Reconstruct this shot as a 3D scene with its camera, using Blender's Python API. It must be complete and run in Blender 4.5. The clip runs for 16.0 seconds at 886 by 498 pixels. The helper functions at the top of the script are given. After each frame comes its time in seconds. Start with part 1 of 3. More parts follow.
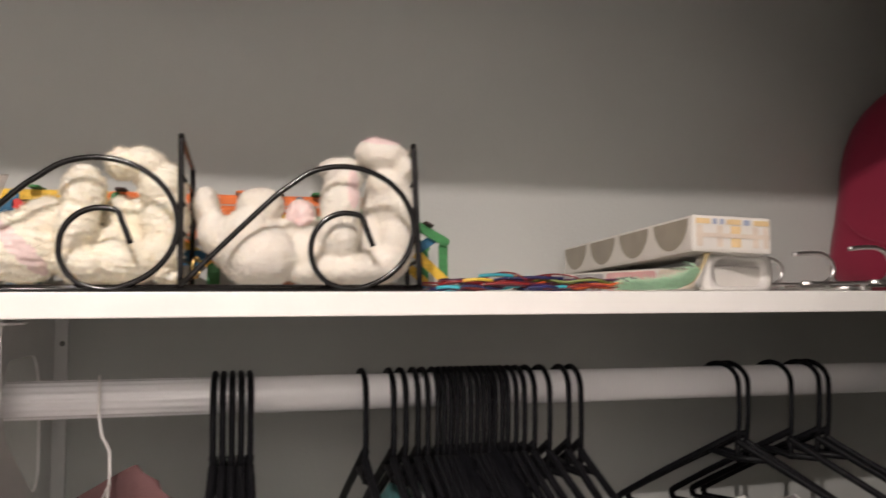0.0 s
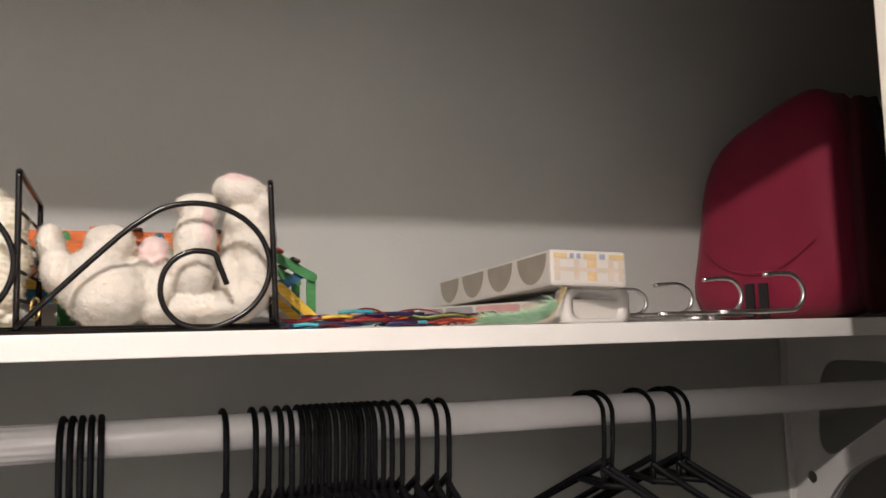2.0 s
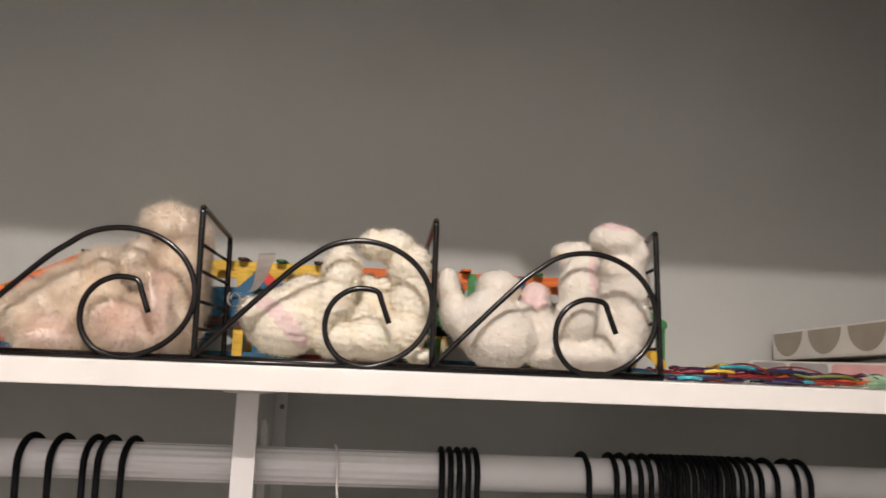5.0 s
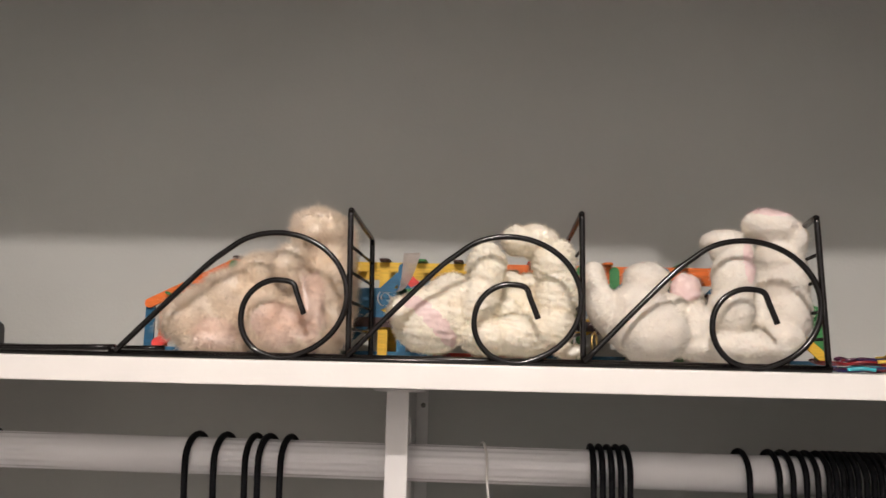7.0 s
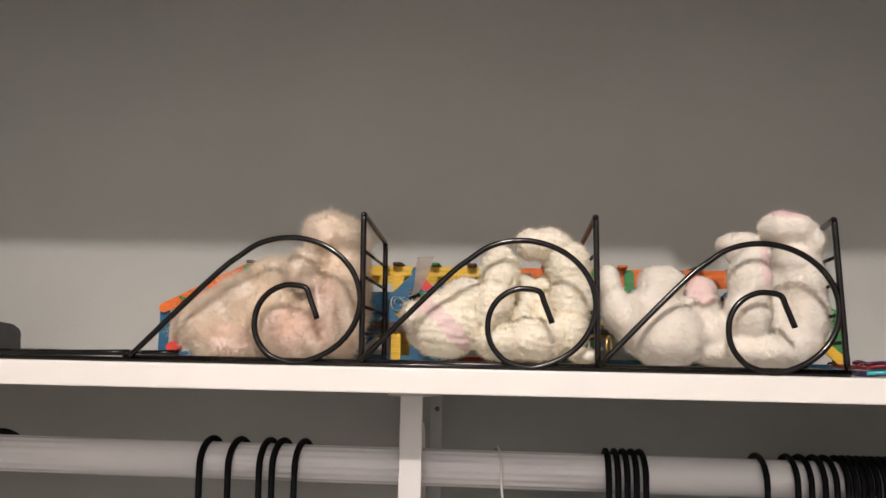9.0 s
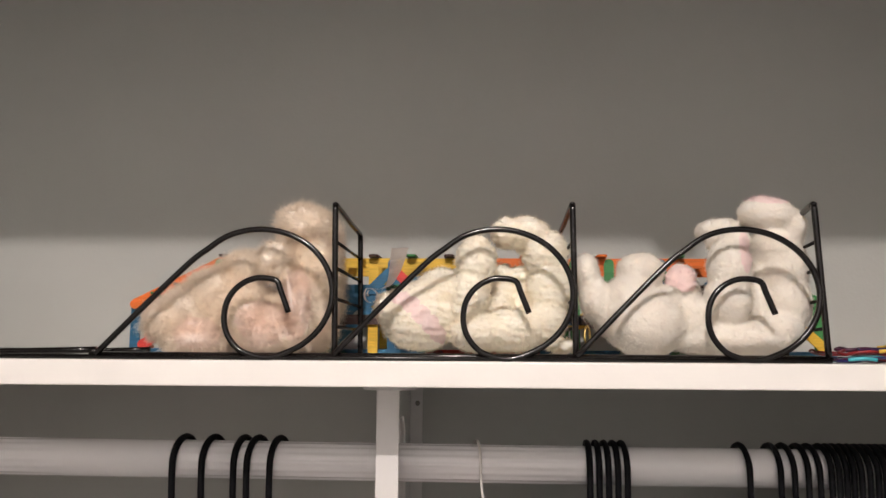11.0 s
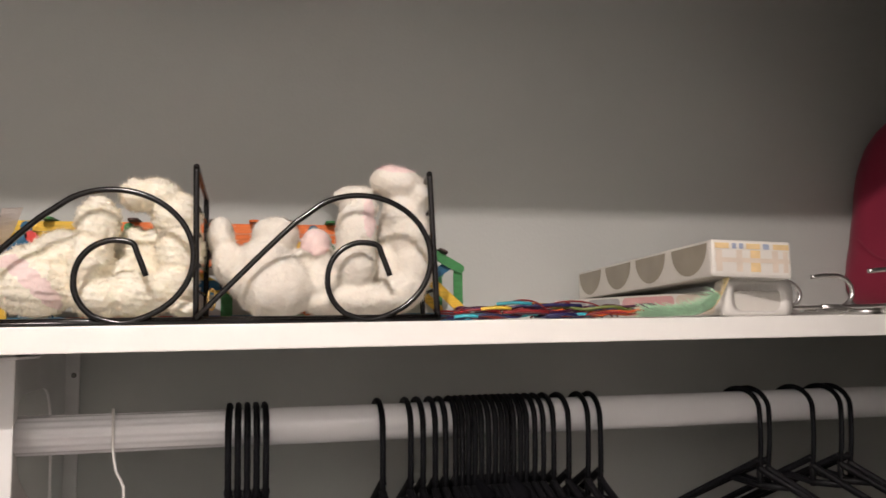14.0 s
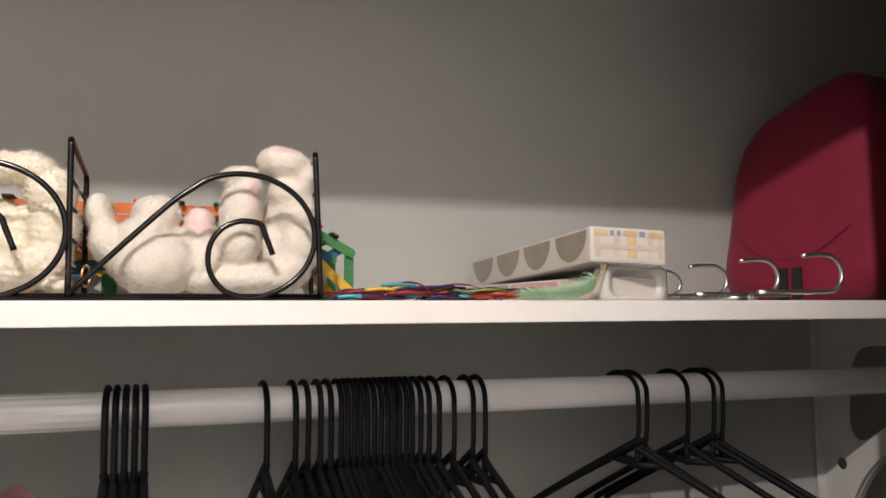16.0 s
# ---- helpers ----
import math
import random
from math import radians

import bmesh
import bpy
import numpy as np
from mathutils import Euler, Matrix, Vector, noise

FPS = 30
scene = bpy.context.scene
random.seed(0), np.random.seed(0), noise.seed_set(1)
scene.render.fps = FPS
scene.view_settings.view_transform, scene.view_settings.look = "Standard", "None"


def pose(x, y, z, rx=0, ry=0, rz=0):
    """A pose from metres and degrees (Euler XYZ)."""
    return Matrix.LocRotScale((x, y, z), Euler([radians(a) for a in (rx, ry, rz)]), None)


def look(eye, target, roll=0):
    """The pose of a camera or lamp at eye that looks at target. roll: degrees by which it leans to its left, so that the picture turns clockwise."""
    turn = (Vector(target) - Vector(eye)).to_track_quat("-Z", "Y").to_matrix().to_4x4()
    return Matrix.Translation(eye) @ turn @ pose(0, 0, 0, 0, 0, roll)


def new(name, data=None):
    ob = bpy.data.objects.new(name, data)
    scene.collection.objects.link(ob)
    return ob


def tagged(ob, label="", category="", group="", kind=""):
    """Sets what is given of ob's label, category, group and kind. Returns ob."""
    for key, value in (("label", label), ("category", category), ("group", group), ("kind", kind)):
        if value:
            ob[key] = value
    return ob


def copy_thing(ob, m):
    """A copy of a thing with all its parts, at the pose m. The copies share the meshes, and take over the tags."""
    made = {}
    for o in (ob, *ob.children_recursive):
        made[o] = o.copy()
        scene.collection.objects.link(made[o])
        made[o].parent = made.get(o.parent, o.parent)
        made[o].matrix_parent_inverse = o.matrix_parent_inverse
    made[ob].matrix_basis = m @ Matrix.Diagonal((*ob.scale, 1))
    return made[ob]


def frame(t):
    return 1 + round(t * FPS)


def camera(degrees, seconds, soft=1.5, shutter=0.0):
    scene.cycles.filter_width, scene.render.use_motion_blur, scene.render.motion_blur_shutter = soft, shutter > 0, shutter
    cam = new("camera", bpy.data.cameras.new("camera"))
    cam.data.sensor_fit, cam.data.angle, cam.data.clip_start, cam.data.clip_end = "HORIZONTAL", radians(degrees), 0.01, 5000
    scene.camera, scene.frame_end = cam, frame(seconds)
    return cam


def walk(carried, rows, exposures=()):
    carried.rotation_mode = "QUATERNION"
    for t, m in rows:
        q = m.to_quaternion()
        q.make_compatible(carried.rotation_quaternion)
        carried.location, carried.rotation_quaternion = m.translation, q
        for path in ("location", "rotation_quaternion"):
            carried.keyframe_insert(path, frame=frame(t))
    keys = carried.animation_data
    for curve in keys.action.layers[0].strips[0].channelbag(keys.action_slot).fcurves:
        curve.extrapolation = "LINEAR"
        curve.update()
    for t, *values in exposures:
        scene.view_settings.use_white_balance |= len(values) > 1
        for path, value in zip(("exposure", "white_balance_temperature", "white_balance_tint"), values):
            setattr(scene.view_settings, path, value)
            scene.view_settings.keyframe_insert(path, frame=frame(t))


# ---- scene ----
cam = camera(58.7, 16.0, shutter=0.4)
PATH = [
    (0, (0.226, -0.609, 1.715), (0.722, 1.323, 1.851), -0.3),
    (0.5, (0.274, -0.635, 1.723), (0.871, 1.267, 1.884), -1.2),
    (1, (0.285, -0.632, 1.721), (0.984, 1.233, 1.905), -1.7),
    (1.5, (0.278, -0.627, 1.719), (1.017, 1.22, 1.924), -1.5),
    (2, (0.265, -0.623, 1.721), (0.979, 1.234, 1.925), -1.3),
    (2.5, (0.248, -0.618, 1.727), (0.922, 1.255, 1.919), -0.8),
    (3, (0.225, -0.615, 1.727), (0.825, 1.281, 1.943), -0.7),
    (3.5, (0.196, -0.615, 1.732), (0.67, 1.313, 1.97), -0.0),
    (4, (0.165, -0.613, 1.731), (0.522, 1.338, 1.99), 0.9),
    (4.5, (0.143, -0.608, 1.731), (0.418, 1.354, 2.004), 1.7),
    (5, (0.125, -0.603, 1.736), (0.324, 1.368, 2.007), 2.4),
    (5.2, (0.123, -0.602, 1.736), (0.282, 1.373, 2.007), 2.2),
    (7.3, (0.091, -0.597, 1.732), (-0.006, 1.383, 1.991), 1.3),
    (7.5, (0.089, -0.598, 1.734), (-0.021, 1.382, 1.989), 1.3),
    (8, (0.091, -0.595, 1.733), (-0.029, 1.385, 1.987), 1.4),
    (8.5, (0.092, -0.593, 1.734), (-0.027, 1.387, 1.988), 1.2),
    (9, (0.096, -0.595, 1.735), (-0.012, 1.385, 1.999), 1.2),
    (11.5, (0.115, -0.577, 1.732), (0.055, 1.408, 1.977), -0.2),
    (12, (0.133, -0.576, 1.731), (0.114, 1.41, 1.965), -0.7),
    (12.5, (0.15, -0.587, 1.726), (0.237, 1.399, 1.948), -0.4),
    (13, (0.178, -0.594, 1.725), (0.41, 1.383, 1.916), -0.1),
    (13.5, (0.207, -0.593, 1.72), (0.592, 1.361, 1.903), -0.4),
    (14, (0.217, -0.6, 1.722), (0.704, 1.331, 1.91), -0.9),
    (14.5, (0.224, -0.608, 1.722), (0.777, 1.305, 1.913), -1.0),
    (15, (0.246, -0.609, 1.712), (0.865, 1.284, 1.889), -1.6),
    (15.5, (0.245, -0.612, 1.71), (0.916, 1.265, 1.873), -1.6),
    (16, (0.242, -0.615, 1.706), (0.924, 1.256, 1.891), -0.6),
]
walk(cam, [(t, look(eye, target, roll)) for t, eye, target, roll in PATH],
     [(0, .06), (1.5, .06), (3, .04), (4, -.04), (5, -.10), (12, -.10), (13, -.03), (14.5, .03), (16, .08)])


# ---- light: one bare bulb on the ceiling of the hallway in front of the closet ----
SHELF = 1.724          # top of the shelf
WALL = 0.305           # face of the closet's back wall
world = bpy.data.worlds.new("world")
scene.world = world
world.use_nodes = True
world.node_tree.nodes["Background"].inputs[0].default_value = (1.0, 0.8, 0.65, 1)
world.node_tree.nodes["Background"].inputs[1].default_value = 0.0
bulb = bpy.data.lights.new("ceiling_bulb", "POINT")
bulb.energy, bulb.color, bulb.shadow_soft_size = 39.0, (1.0, 0.897, 0.85), 0.007
new("ceiling_bulb", bulb).matrix_world = pose(0.05, -0.92, 2.40)
scene.view_settings.exposure = 0.0


# ---- materials ----
def mat(name, color, rough=0.5, metal=0.0, vary=0.12, scale=8.0, bump=0.0, bscale=200.0, fine=0.0, coat=0.0, trans=0.0, island=0.0, sheen=0.0, stretch=None, spec=0.5, sss=0.0, glow=0.0, alpha=1.0):
    m = bpy.data.materials.new(name)
    m.use_nodes = True
    nt = m.node_tree
    b = nt.nodes["Principled BSDF"]
    b.inputs["Roughness"].default_value = rough
    b.inputs["Metallic"].default_value = metal
    b.inputs["Coat Weight"].default_value = coat
    b.inputs["Sheen Weight"].default_value = sheen
    b.inputs["Transmission Weight"].default_value = trans
    b.inputs["Alpha"].default_value = alpha
    b.inputs["Specular IOR Level"].default_value = spec
    if sss:
        b.inputs["Subsurface Weight"].default_value, b.inputs["Subsurface Scale"].default_value = sss, 0.009
        b.inputs["Subsurface Radius"].default_value = (1.0, 0.9, 0.8)
    tc = nt.nodes.new("ShaderNodeTexCoord")
    src = tc.outputs["Object"]
    if stretch:
        mp = nt.nodes.new("ShaderNodeMapping")
        mp.inputs["Scale"].default_value = stretch
        nt.links.new(src, mp.inputs["Vector"])
        src = mp.outputs["Vector"]
    n1 = nt.nodes.new("ShaderNodeTexNoise")
    n1.inputs["Scale"].default_value, n1.inputs["Detail"].default_value = scale, 6
    nt.links.new(src, n1.inputs["Vector"])
    n2 = nt.nodes.new("ShaderNodeTexNoise")
    n2.inputs["Scale"].default_value, n2.inputs["Detail"].default_value = bscale, 3
    nt.links.new(src, n2.inputs["Vector"])
    add = nt.nodes.new("ShaderNodeMath")
    add.operation = "MULTIPLY_ADD"
    nt.links.new(n2.outputs["Fac"], add.inputs[0])
    add.inputs[1].default_value = fine
    nt.links.new(n1.outputs["Fac"], add.inputs[2])
    last = add.outputs[0]
    if island:
        geo = nt.nodes.new("ShaderNodeNewGeometry")
        a2 = nt.nodes.new("ShaderNodeMath")
        a2.operation = "MULTIPLY_ADD"
        nt.links.new(geo.outputs["Random Per Island"], a2.inputs[0])
        a2.inputs[1].default_value = island
        nt.links.new(last, a2.inputs[2])
        last = a2.outputs[0]
    ramp = nt.nodes.new("ShaderNodeMapRange")
    ramp.inputs["From Min"].default_value, ramp.inputs["From Max"].default_value = 0.3, 0.7 + fine + island
    ramp.inputs["To Min"].default_value, ramp.inputs["To Max"].default_value = 1 - vary, 1 + vary
    nt.links.new(last, ramp.inputs["Value"])
    mul = nt.nodes.new("ShaderNodeVectorMath")
    mul.operation = "SCALE"
    mul.inputs[0].default_value = color
    nt.links.new(ramp.outputs["Result"], mul.inputs["Scale"])
    nt.links.new(mul.outputs["Vector"], b.inputs["Base Color"])
    if glow:
        tr = nt.nodes.new("ShaderNodeBsdfTranslucent")
        nt.links.new(mul.outputs["Vector"], tr.inputs["Color"])
        mix = nt.nodes.new("ShaderNodeMixShader")
        mix.inputs[0].default_value = glow
        nt.links.new(b.outputs[0], mix.inputs[1])
        nt.links.new(tr.outputs[0], mix.inputs[2])
        nt.links.new(mix.outputs[0], nt.nodes["Material Output"].inputs["Surface"])
    if bump:
        bp = nt.nodes.new("ShaderNodeBump")
        bp.inputs["Strength"].default_value, bp.inputs["Distance"].default_value = bump, 0.002
        nt.links.new(n2.outputs["Fac"], bp.inputs["Height"])
        nt.links.new(bp.outputs["Normal"], b.inputs["Normal"])
    return m


WALLPAINT = mat("wall_paint", (0.475, 0.485, 0.455), 0.6, vary=0.05, scale=3, bump=0.12, bscale=260)
ROOMPAINT = mat("room_paint", (0.82, 0.82, 0.83), 0.6, vary=0.05, scale=3, bump=0.1, bscale=260)
CEILPAINT = mat("ceiling_paint", (0.78, 0.76, 0.72), 0.7, vary=0.04, scale=3, bump=0.2, bscale=180)
# Unseen closet ceiling, kept dark red-brown so the upper wall gets less bounce.
CEILDARK = mat("ceiling_dark", (0.13, 0.055, 0.045), 0.6, vary=0.2, scale=12, bump=0.2, bscale=90, stretch=(1, 10, 10))
# Unseen floor, made this pale to throw light up under the shelf.
PALEFLOOR = mat("pale_floor", (0.82, 0.73, 0.74), 0.95, vary=0.2, scale=20, bump=0.8, bscale=500, fine=0.6)
TRIM = mat("trim_paint", (0.74, 0.70, 0.62), 0.35, vary=0.05, scale=6, bump=0.08, bscale=120)
SHELFWHITE = mat("shelf_melamine", (0.82, 0.80, 0.76), 0.38, vary=0.035, scale=14, bump=0.06, bscale=300)
RODWHITE = mat("rod_enamel", (0.84, 0.83, 0.83), 0.10, vary=0.03, scale=12, coat=0.3)
BRACKET = mat("bracket_enamel", (0.72, 0.71, 0.69), 0.32, vary=0.05, scale=20, bump=0.05, bscale=200)
STEEL = mat("screw_steel", (0.25, 0.24, 0.22), 0.4, metal=0.9, vary=0.2, scale=200)
BLACKWIRE = mat("black_coated_wire", (0.006, 0.005, 0.005), 0.17, vary=0.3, scale=60, bump=0.05, bscale=500, spec=0.35)
HANGER = mat("black_plastic", (0.005, 0.005, 0.006), 0.5, spec=0.12, vary=0.3, scale=40, bump=0.05, bscale=300)
WHITEWIRE = mat("white_coated_wire", (0.75, 0.72, 0.68), 0.4, vary=0.06, scale=60)
CHROME = mat("brushed_chrome", (0.78, 0.76, 0.74), 0.36, metal=1.0, vary=0.1, scale=40, bump=0.05, bscale=400)
GOLD = mat("gold_metal", (0.60, 0.42, 0.16), 0.25, metal=1.0, vary=0.1, scale=80)
CRIMSON = mat("crimson_nylon", (0.25, 0.0065, 0.036), 0.75, vary=0.12, scale=14, bump=0.25, bscale=900, fine=0.3, sheen=0.15)
MAROON = mat("maroon_mesh_fabric", (0.07, 0.004, 0.012), 0.85, vary=0.15, scale=14, bump=0.3, bscale=700, fine=0.3)
STRAP = mat("black_webbing", (0.012, 0.011, 0.012), 0.7, vary=0.25, scale=90, bump=0.4, bscale=800)
GREYPLASTIC = mat("dark_grey_fabric", (0.05, 0.05, 0.05), 0.7, vary=0.2, scale=40, bump=0.3, bscale=600)
FURS = {
    "beige": mat("beige_plush", (0.88, 0.80, 0.70), 0.95, sss=.5, vary=0.07, scale=30, bump=0.3, bscale=420, fine=0.4, spec=0.05),
    "blush": mat("blush_plush", (0.88, 0.75, 0.68), 0.95, sss=.5, vary=0.06, scale=40, bump=0.3, bscale=420, fine=0.4, spec=0.05),
    "cream": mat("cream_chenille", (0.86, 0.81, 0.695), 0.95, sss=.6, vary=0.05, scale=40, bump=0.5, bscale=300, fine=0.4, spec=0.05),
    "white": mat("white_plush", (0.76, 0.715, 0.64), 0.95, sss=.6, vary=0.06, scale=45, bump=0.55, bscale=380, fine=0.5, spec=0.05),
    "beige nap": mat("beige_nap", (0.90, 0.82, 0.72), 0.95, vary=0.07, scale=30, spec=0.05, glow=0.6),
    "blush nap": mat("blush_nap", (0.90, 0.79, 0.71), 0.95, vary=0.06, scale=40, spec=0.05, glow=0.6),
    "cream nap": mat("cream_nap", (0.90, 0.84, 0.72), 0.95, vary=0.05, scale=40, spec=0.05, glow=0.68),
    "white nap": mat("white_nap", (0.80, 0.75, 0.67), 0.95, vary=0.04, scale=30, spec=0.05, glow=0.6),
    "pink nap": mat("pink_nap", (0.80, 0.62, 0.62), 0.9, vary=0.06, scale=30, spec=0.05, glow=0.45),
    "pink": mat("pink_satin", (0.78, 0.62, 0.59), 0.6, vary=0.06, scale=60, bump=0.2, bscale=500, fine=0.3, spec=0.2, sss=0.4),
}
RIBBON = mat("sheer_ribbon", (0.86, 0.80, 0.76), 0.35, vary=0.06, scale=60, glow=0.4, alpha=0.7, bump=0.1, bscale=900)
STICKS = {
    "orange": mat("orange_craft_stick", (0.72, 0.155, 0.020), 0.6, vary=0.2, scale=40, bump=0.2, bscale=120, stretch=(1, 12, 12)),
    "yellow": mat("yellow_craft_stick", (0.68, 0.42, 0.035), 0.6, vary=0.2, scale=40, bump=0.2, bscale=120, stretch=(1, 12, 12)),
    "blue": mat("blue_craft_stick", (0.012, 0.105, 0.20), 0.6, vary=0.2, scale=40, bump=0.2, bscale=120, stretch=(1, 12, 12)),
    "green": mat("green_craft_stick", (0.035, 0.20, 0.055), 0.6, vary=0.2, scale=40, bump=0.2, bscale=120, stretch=(1, 12, 12)),
    "red": mat("red_craft_stick", (0.62, 0.045, 0.035), 0.6, vary=0.2, scale=40, bump=0.2, bscale=120, stretch=(1, 12, 12)),
    "brown": mat("dark_craft_stick", (0.05, 0.022, 0.018), 0.6, vary=0.2, scale=40, bump=0.2, bscale=120, stretch=(1, 12, 12)),
}
CORDS = {
    "red": mat("red_cord", (0.20, 0.010, 0.012), 0.35, vary=0.2, scale=80, coat=0.3),
    "navy": mat("navy_cord", (0.012, 0.011, 0.07), 0.35, vary=0.2, scale=80, coat=0.3),
    "cyan": mat("cyan_cord", (0.03, 0.30, 0.36), 0.35, vary=0.15, scale=80, coat=0.3),
    "orange": mat("orange_cord", (0.50, 0.08, 0.015), 0.35, vary=0.15, scale=80, coat=0.3),
    "yellow": mat("yellow_cord", (0.62, 0.42, 0.05), 0.35, vary=0.15, scale=80, coat=0.3),
    "plum": mat("plum_cord", (0.06, 0.008, 0.035), 0.35, vary=0.2, scale=80, coat=0.3),
    "olive": mat("olive_cord", (0.13, 0.16, 0.03), 0.4, vary=0.2, scale=80),
}
CARD = mat("white_carton", (0.66, 0.63, 0.58), 0.4, vary=0.05, scale=20, bump=0.05, bscale=200, coat=0.2)
TAUPE = mat("taupe_print", (0.30, 0.26, 0.20), 0.4, vary=0.08, scale=40, coat=0.2)
CARDYELLOW = mat("yellow_print", (0.68, 0.50, 0.26), 0.4, vary=0.1, scale=80)
CARDBLUE = mat("blue_print", (0.30, 0.34, 0.46), 0.4, vary=0.1, scale=80)
CARDPEACH = mat("peach_print", (0.62, 0.53, 0.44), 0.4, vary=0.1, scale=50)
CARDPINK = mat("pink_print", (0.62, 0.34, 0.33), 0.4, vary=0.1, scale=40)
CARDGREY = mat("grey_print", (0.34, 0.33, 0.33), 0.4, vary=0.1, scale=40)
FROST = mat("frosted_plastic", (0.74, 0.71, 0.67), 0.3, vary=0.04, scale=30, trans=0.15)
FEATHER = mat("green_feather", (0.45, 0.68, 0.47), 0.7, vary=0.25, scale=60, island=0.5)
FEATHERTIP = mat("orange_feather", (0.52, 0.42, 0.22), 0.7, vary=0.25, scale=60, island=0.5)
CLOTHWHITE = mat("white_cotton", (0.70, 0.68, 0.66), 0.9, vary=0.1, scale=20, bump=0.3, bscale=700)
CLOTHTEAL = mat("teal_cotton", (0.06, 0.20, 0.20), 0.9, vary=0.4, scale=45, bump=0.3, bscale=700)
CLOTHRED = mat("dusty_red_cotton", (0.11, 0.05, 0.05), 0.9, vary=0.15, scale=20, bump=0.3, bscale=700)
CLOTHBLACK = mat("black_cotton", (0.004, 0.004, 0.005), 0.95, spec=0.02, vary=0.3, scale=30, bump=0.3, bscale=700)


# ---- mesh helpers ----
def mesh_of(bm, material, smooth=True):
    me = bpy.data.meshes.new("mesh")
    bm.to_mesh(me)
    bm.free()
    for m in (material if isinstance(material, (list, tuple)) else [material]):
        me.materials.append(m)
    for p in me.polygons:
        p.use_smooth = smooth
    return me


def part(name, bm, material, parent, label="", smooth=True):
    ob = new(name, bm if isinstance(bm, bpy.types.Mesh) else mesh_of(bm, material, smooth))
    ob.parent = parent
    if label:
        ob["label"] = label
    return ob


def thing(name, label, category, at=None, group="", kind=""):
    ob = new(name)
    ob.empty_display_size = 0.02
    if at is not None:
        ob.matrix_world = at
    return tagged(ob, label, category, group, kind)


def box(bm, lo, hi, bevel=0.0, m=None):
    r = bmesh.ops.create_cube(bm, size=1.0)
    vs = r["verts"]
    lo, hi = Vector(lo), Vector(hi)
    for v in vs:
        v.co = Vector(((v.co.x + .5) * (hi.x - lo.x) + lo.x, (v.co.y + .5) * (hi.y - lo.y) + lo.y, (v.co.z + .5) * (hi.z - lo.z) + lo.z))
    if bevel:
        es = list({e for v in vs for e in v.link_edges})
        r = bmesh.ops.bevel(bm, geom=es, offset=bevel, segments=2, affect="EDGES", profile=0.6)
        vs = list({v for f in r["faces"] for v in f.verts} | {v for v in vs if v.is_valid})
    if m is not None:
        bmesh.ops.transform(bm, matrix=m, verts=[v for v in vs if v.is_valid])
    return bm


def smooth_path(pts, n=6, closed=False):
    """Catmull-Rom through a few control points."""
    pts = [Vector(p) for p in pts]
    out, k = [], len(pts)
    for i in range(k if closed else k - 1):
        if closed:
            a, b, c, d = pts[(i - 1) % k], pts[i], pts[(i + 1) % k], pts[(i + 2) % k]
        else:
            a, b, c, d = pts[max(i - 1, 0)], pts[i], pts[i + 1], pts[min(i + 2, k - 1)]
        for j in range(n):
            t = j / n
            out.append(0.5 * ((2 * b) + (c - a) * t + (2 * a - 5 * b + 4 * c - d) * t * t + (3 * b - a - 3 * c + d) * t ** 3))
    if not closed:
        out.append(pts[-1])
    return out


def tube(bm, pts, r, seg=8, closed=False, flat=1.0):
    """A round bar along a path; r a number or one radius per point."""
    pts = [Vector(p) for p in pts]
    n = len(pts)
    up = Vector((0.31, 0.17, 0.93)).normalized()
    rings, prev = [], None
    for i, p in enumerate(pts):
        a = pts[(i - 1) % n] if closed or i else p
        b = pts[(i + 1) % n] if closed or i < n - 1 else p
        d = (b - a).normalized()
        u = (prev - d * prev.dot(d)) if prev else (up - d * up.dot(d))
        if u.length < 1e-4:
            u = d.orthogonal()
        u.normalize()
        prev = u
        w = d.cross(u)
        rr = r[i] if isinstance(r, (list, tuple)) else r
        rings.append([bm.verts.new(p + u * math.cos(2 * math.pi * k / seg) * rr + w * math.sin(2 * math.pi * k / seg) * rr * flat) for k in range(seg)])
    for i in range(n if closed else n - 1):
        a, b = rings[i], rings[(i + 1) % n]
        for k in range(seg):
            bm.faces.new((a[k], a[(k + 1) % seg], b[(k + 1) % seg], b[k]))
    if not closed:
        bm.faces.new(rings[0][::-1])
        bm.faces.new(rings[-1])
    return bm


def slab(bm, outline, x0, x1, holes=()):
    """A plate across x with an outline and holes in (y, z)."""
    cu = bpy.data.curves.new("outline", "CURVE")
    cu.dimensions, cu.fill_mode = "2D", "BOTH"
    for loop in (outline, *holes):
        sp = cu.splines.new("POLY")
        sp.points.add(len(loop) - 1)
        for q, (a, b) in zip(sp.points, loop):
            q.co = (a, b, 0, 1)
        sp.use_cyclic_u = True
    cu.extrude, cu.bevel_depth, cu.bevel_resolution = abs(x1 - x0) / 2 - 0.0004, 0.0004, 0
    ob = bpy.data.objects.new("outline", cu)
    scene.collection.objects.link(ob)
    me = bpy.data.meshes.new_from_object(ob.evaluated_get(bpy.context.evaluated_depsgraph_get()))
    turn = Matrix(((0, 0, 1, (x0 + x1) / 2), (1, 0, 0, 0), (0, 1, 0, 0), (0, 0, 0, 1)))
    me.transform(turn)
    bm.from_mesh(me)
    bpy.data.objects.remove(ob)
    bpy.data.curves.remove(cu)
    bpy.data.meshes.remove(me)
    return bm


def structure(name, bm, material, label, category="", smooth=False):
    return tagged(new(name, mesh_of(bm, material, smooth)), label, category or name.split("_")[0], kind="structure")


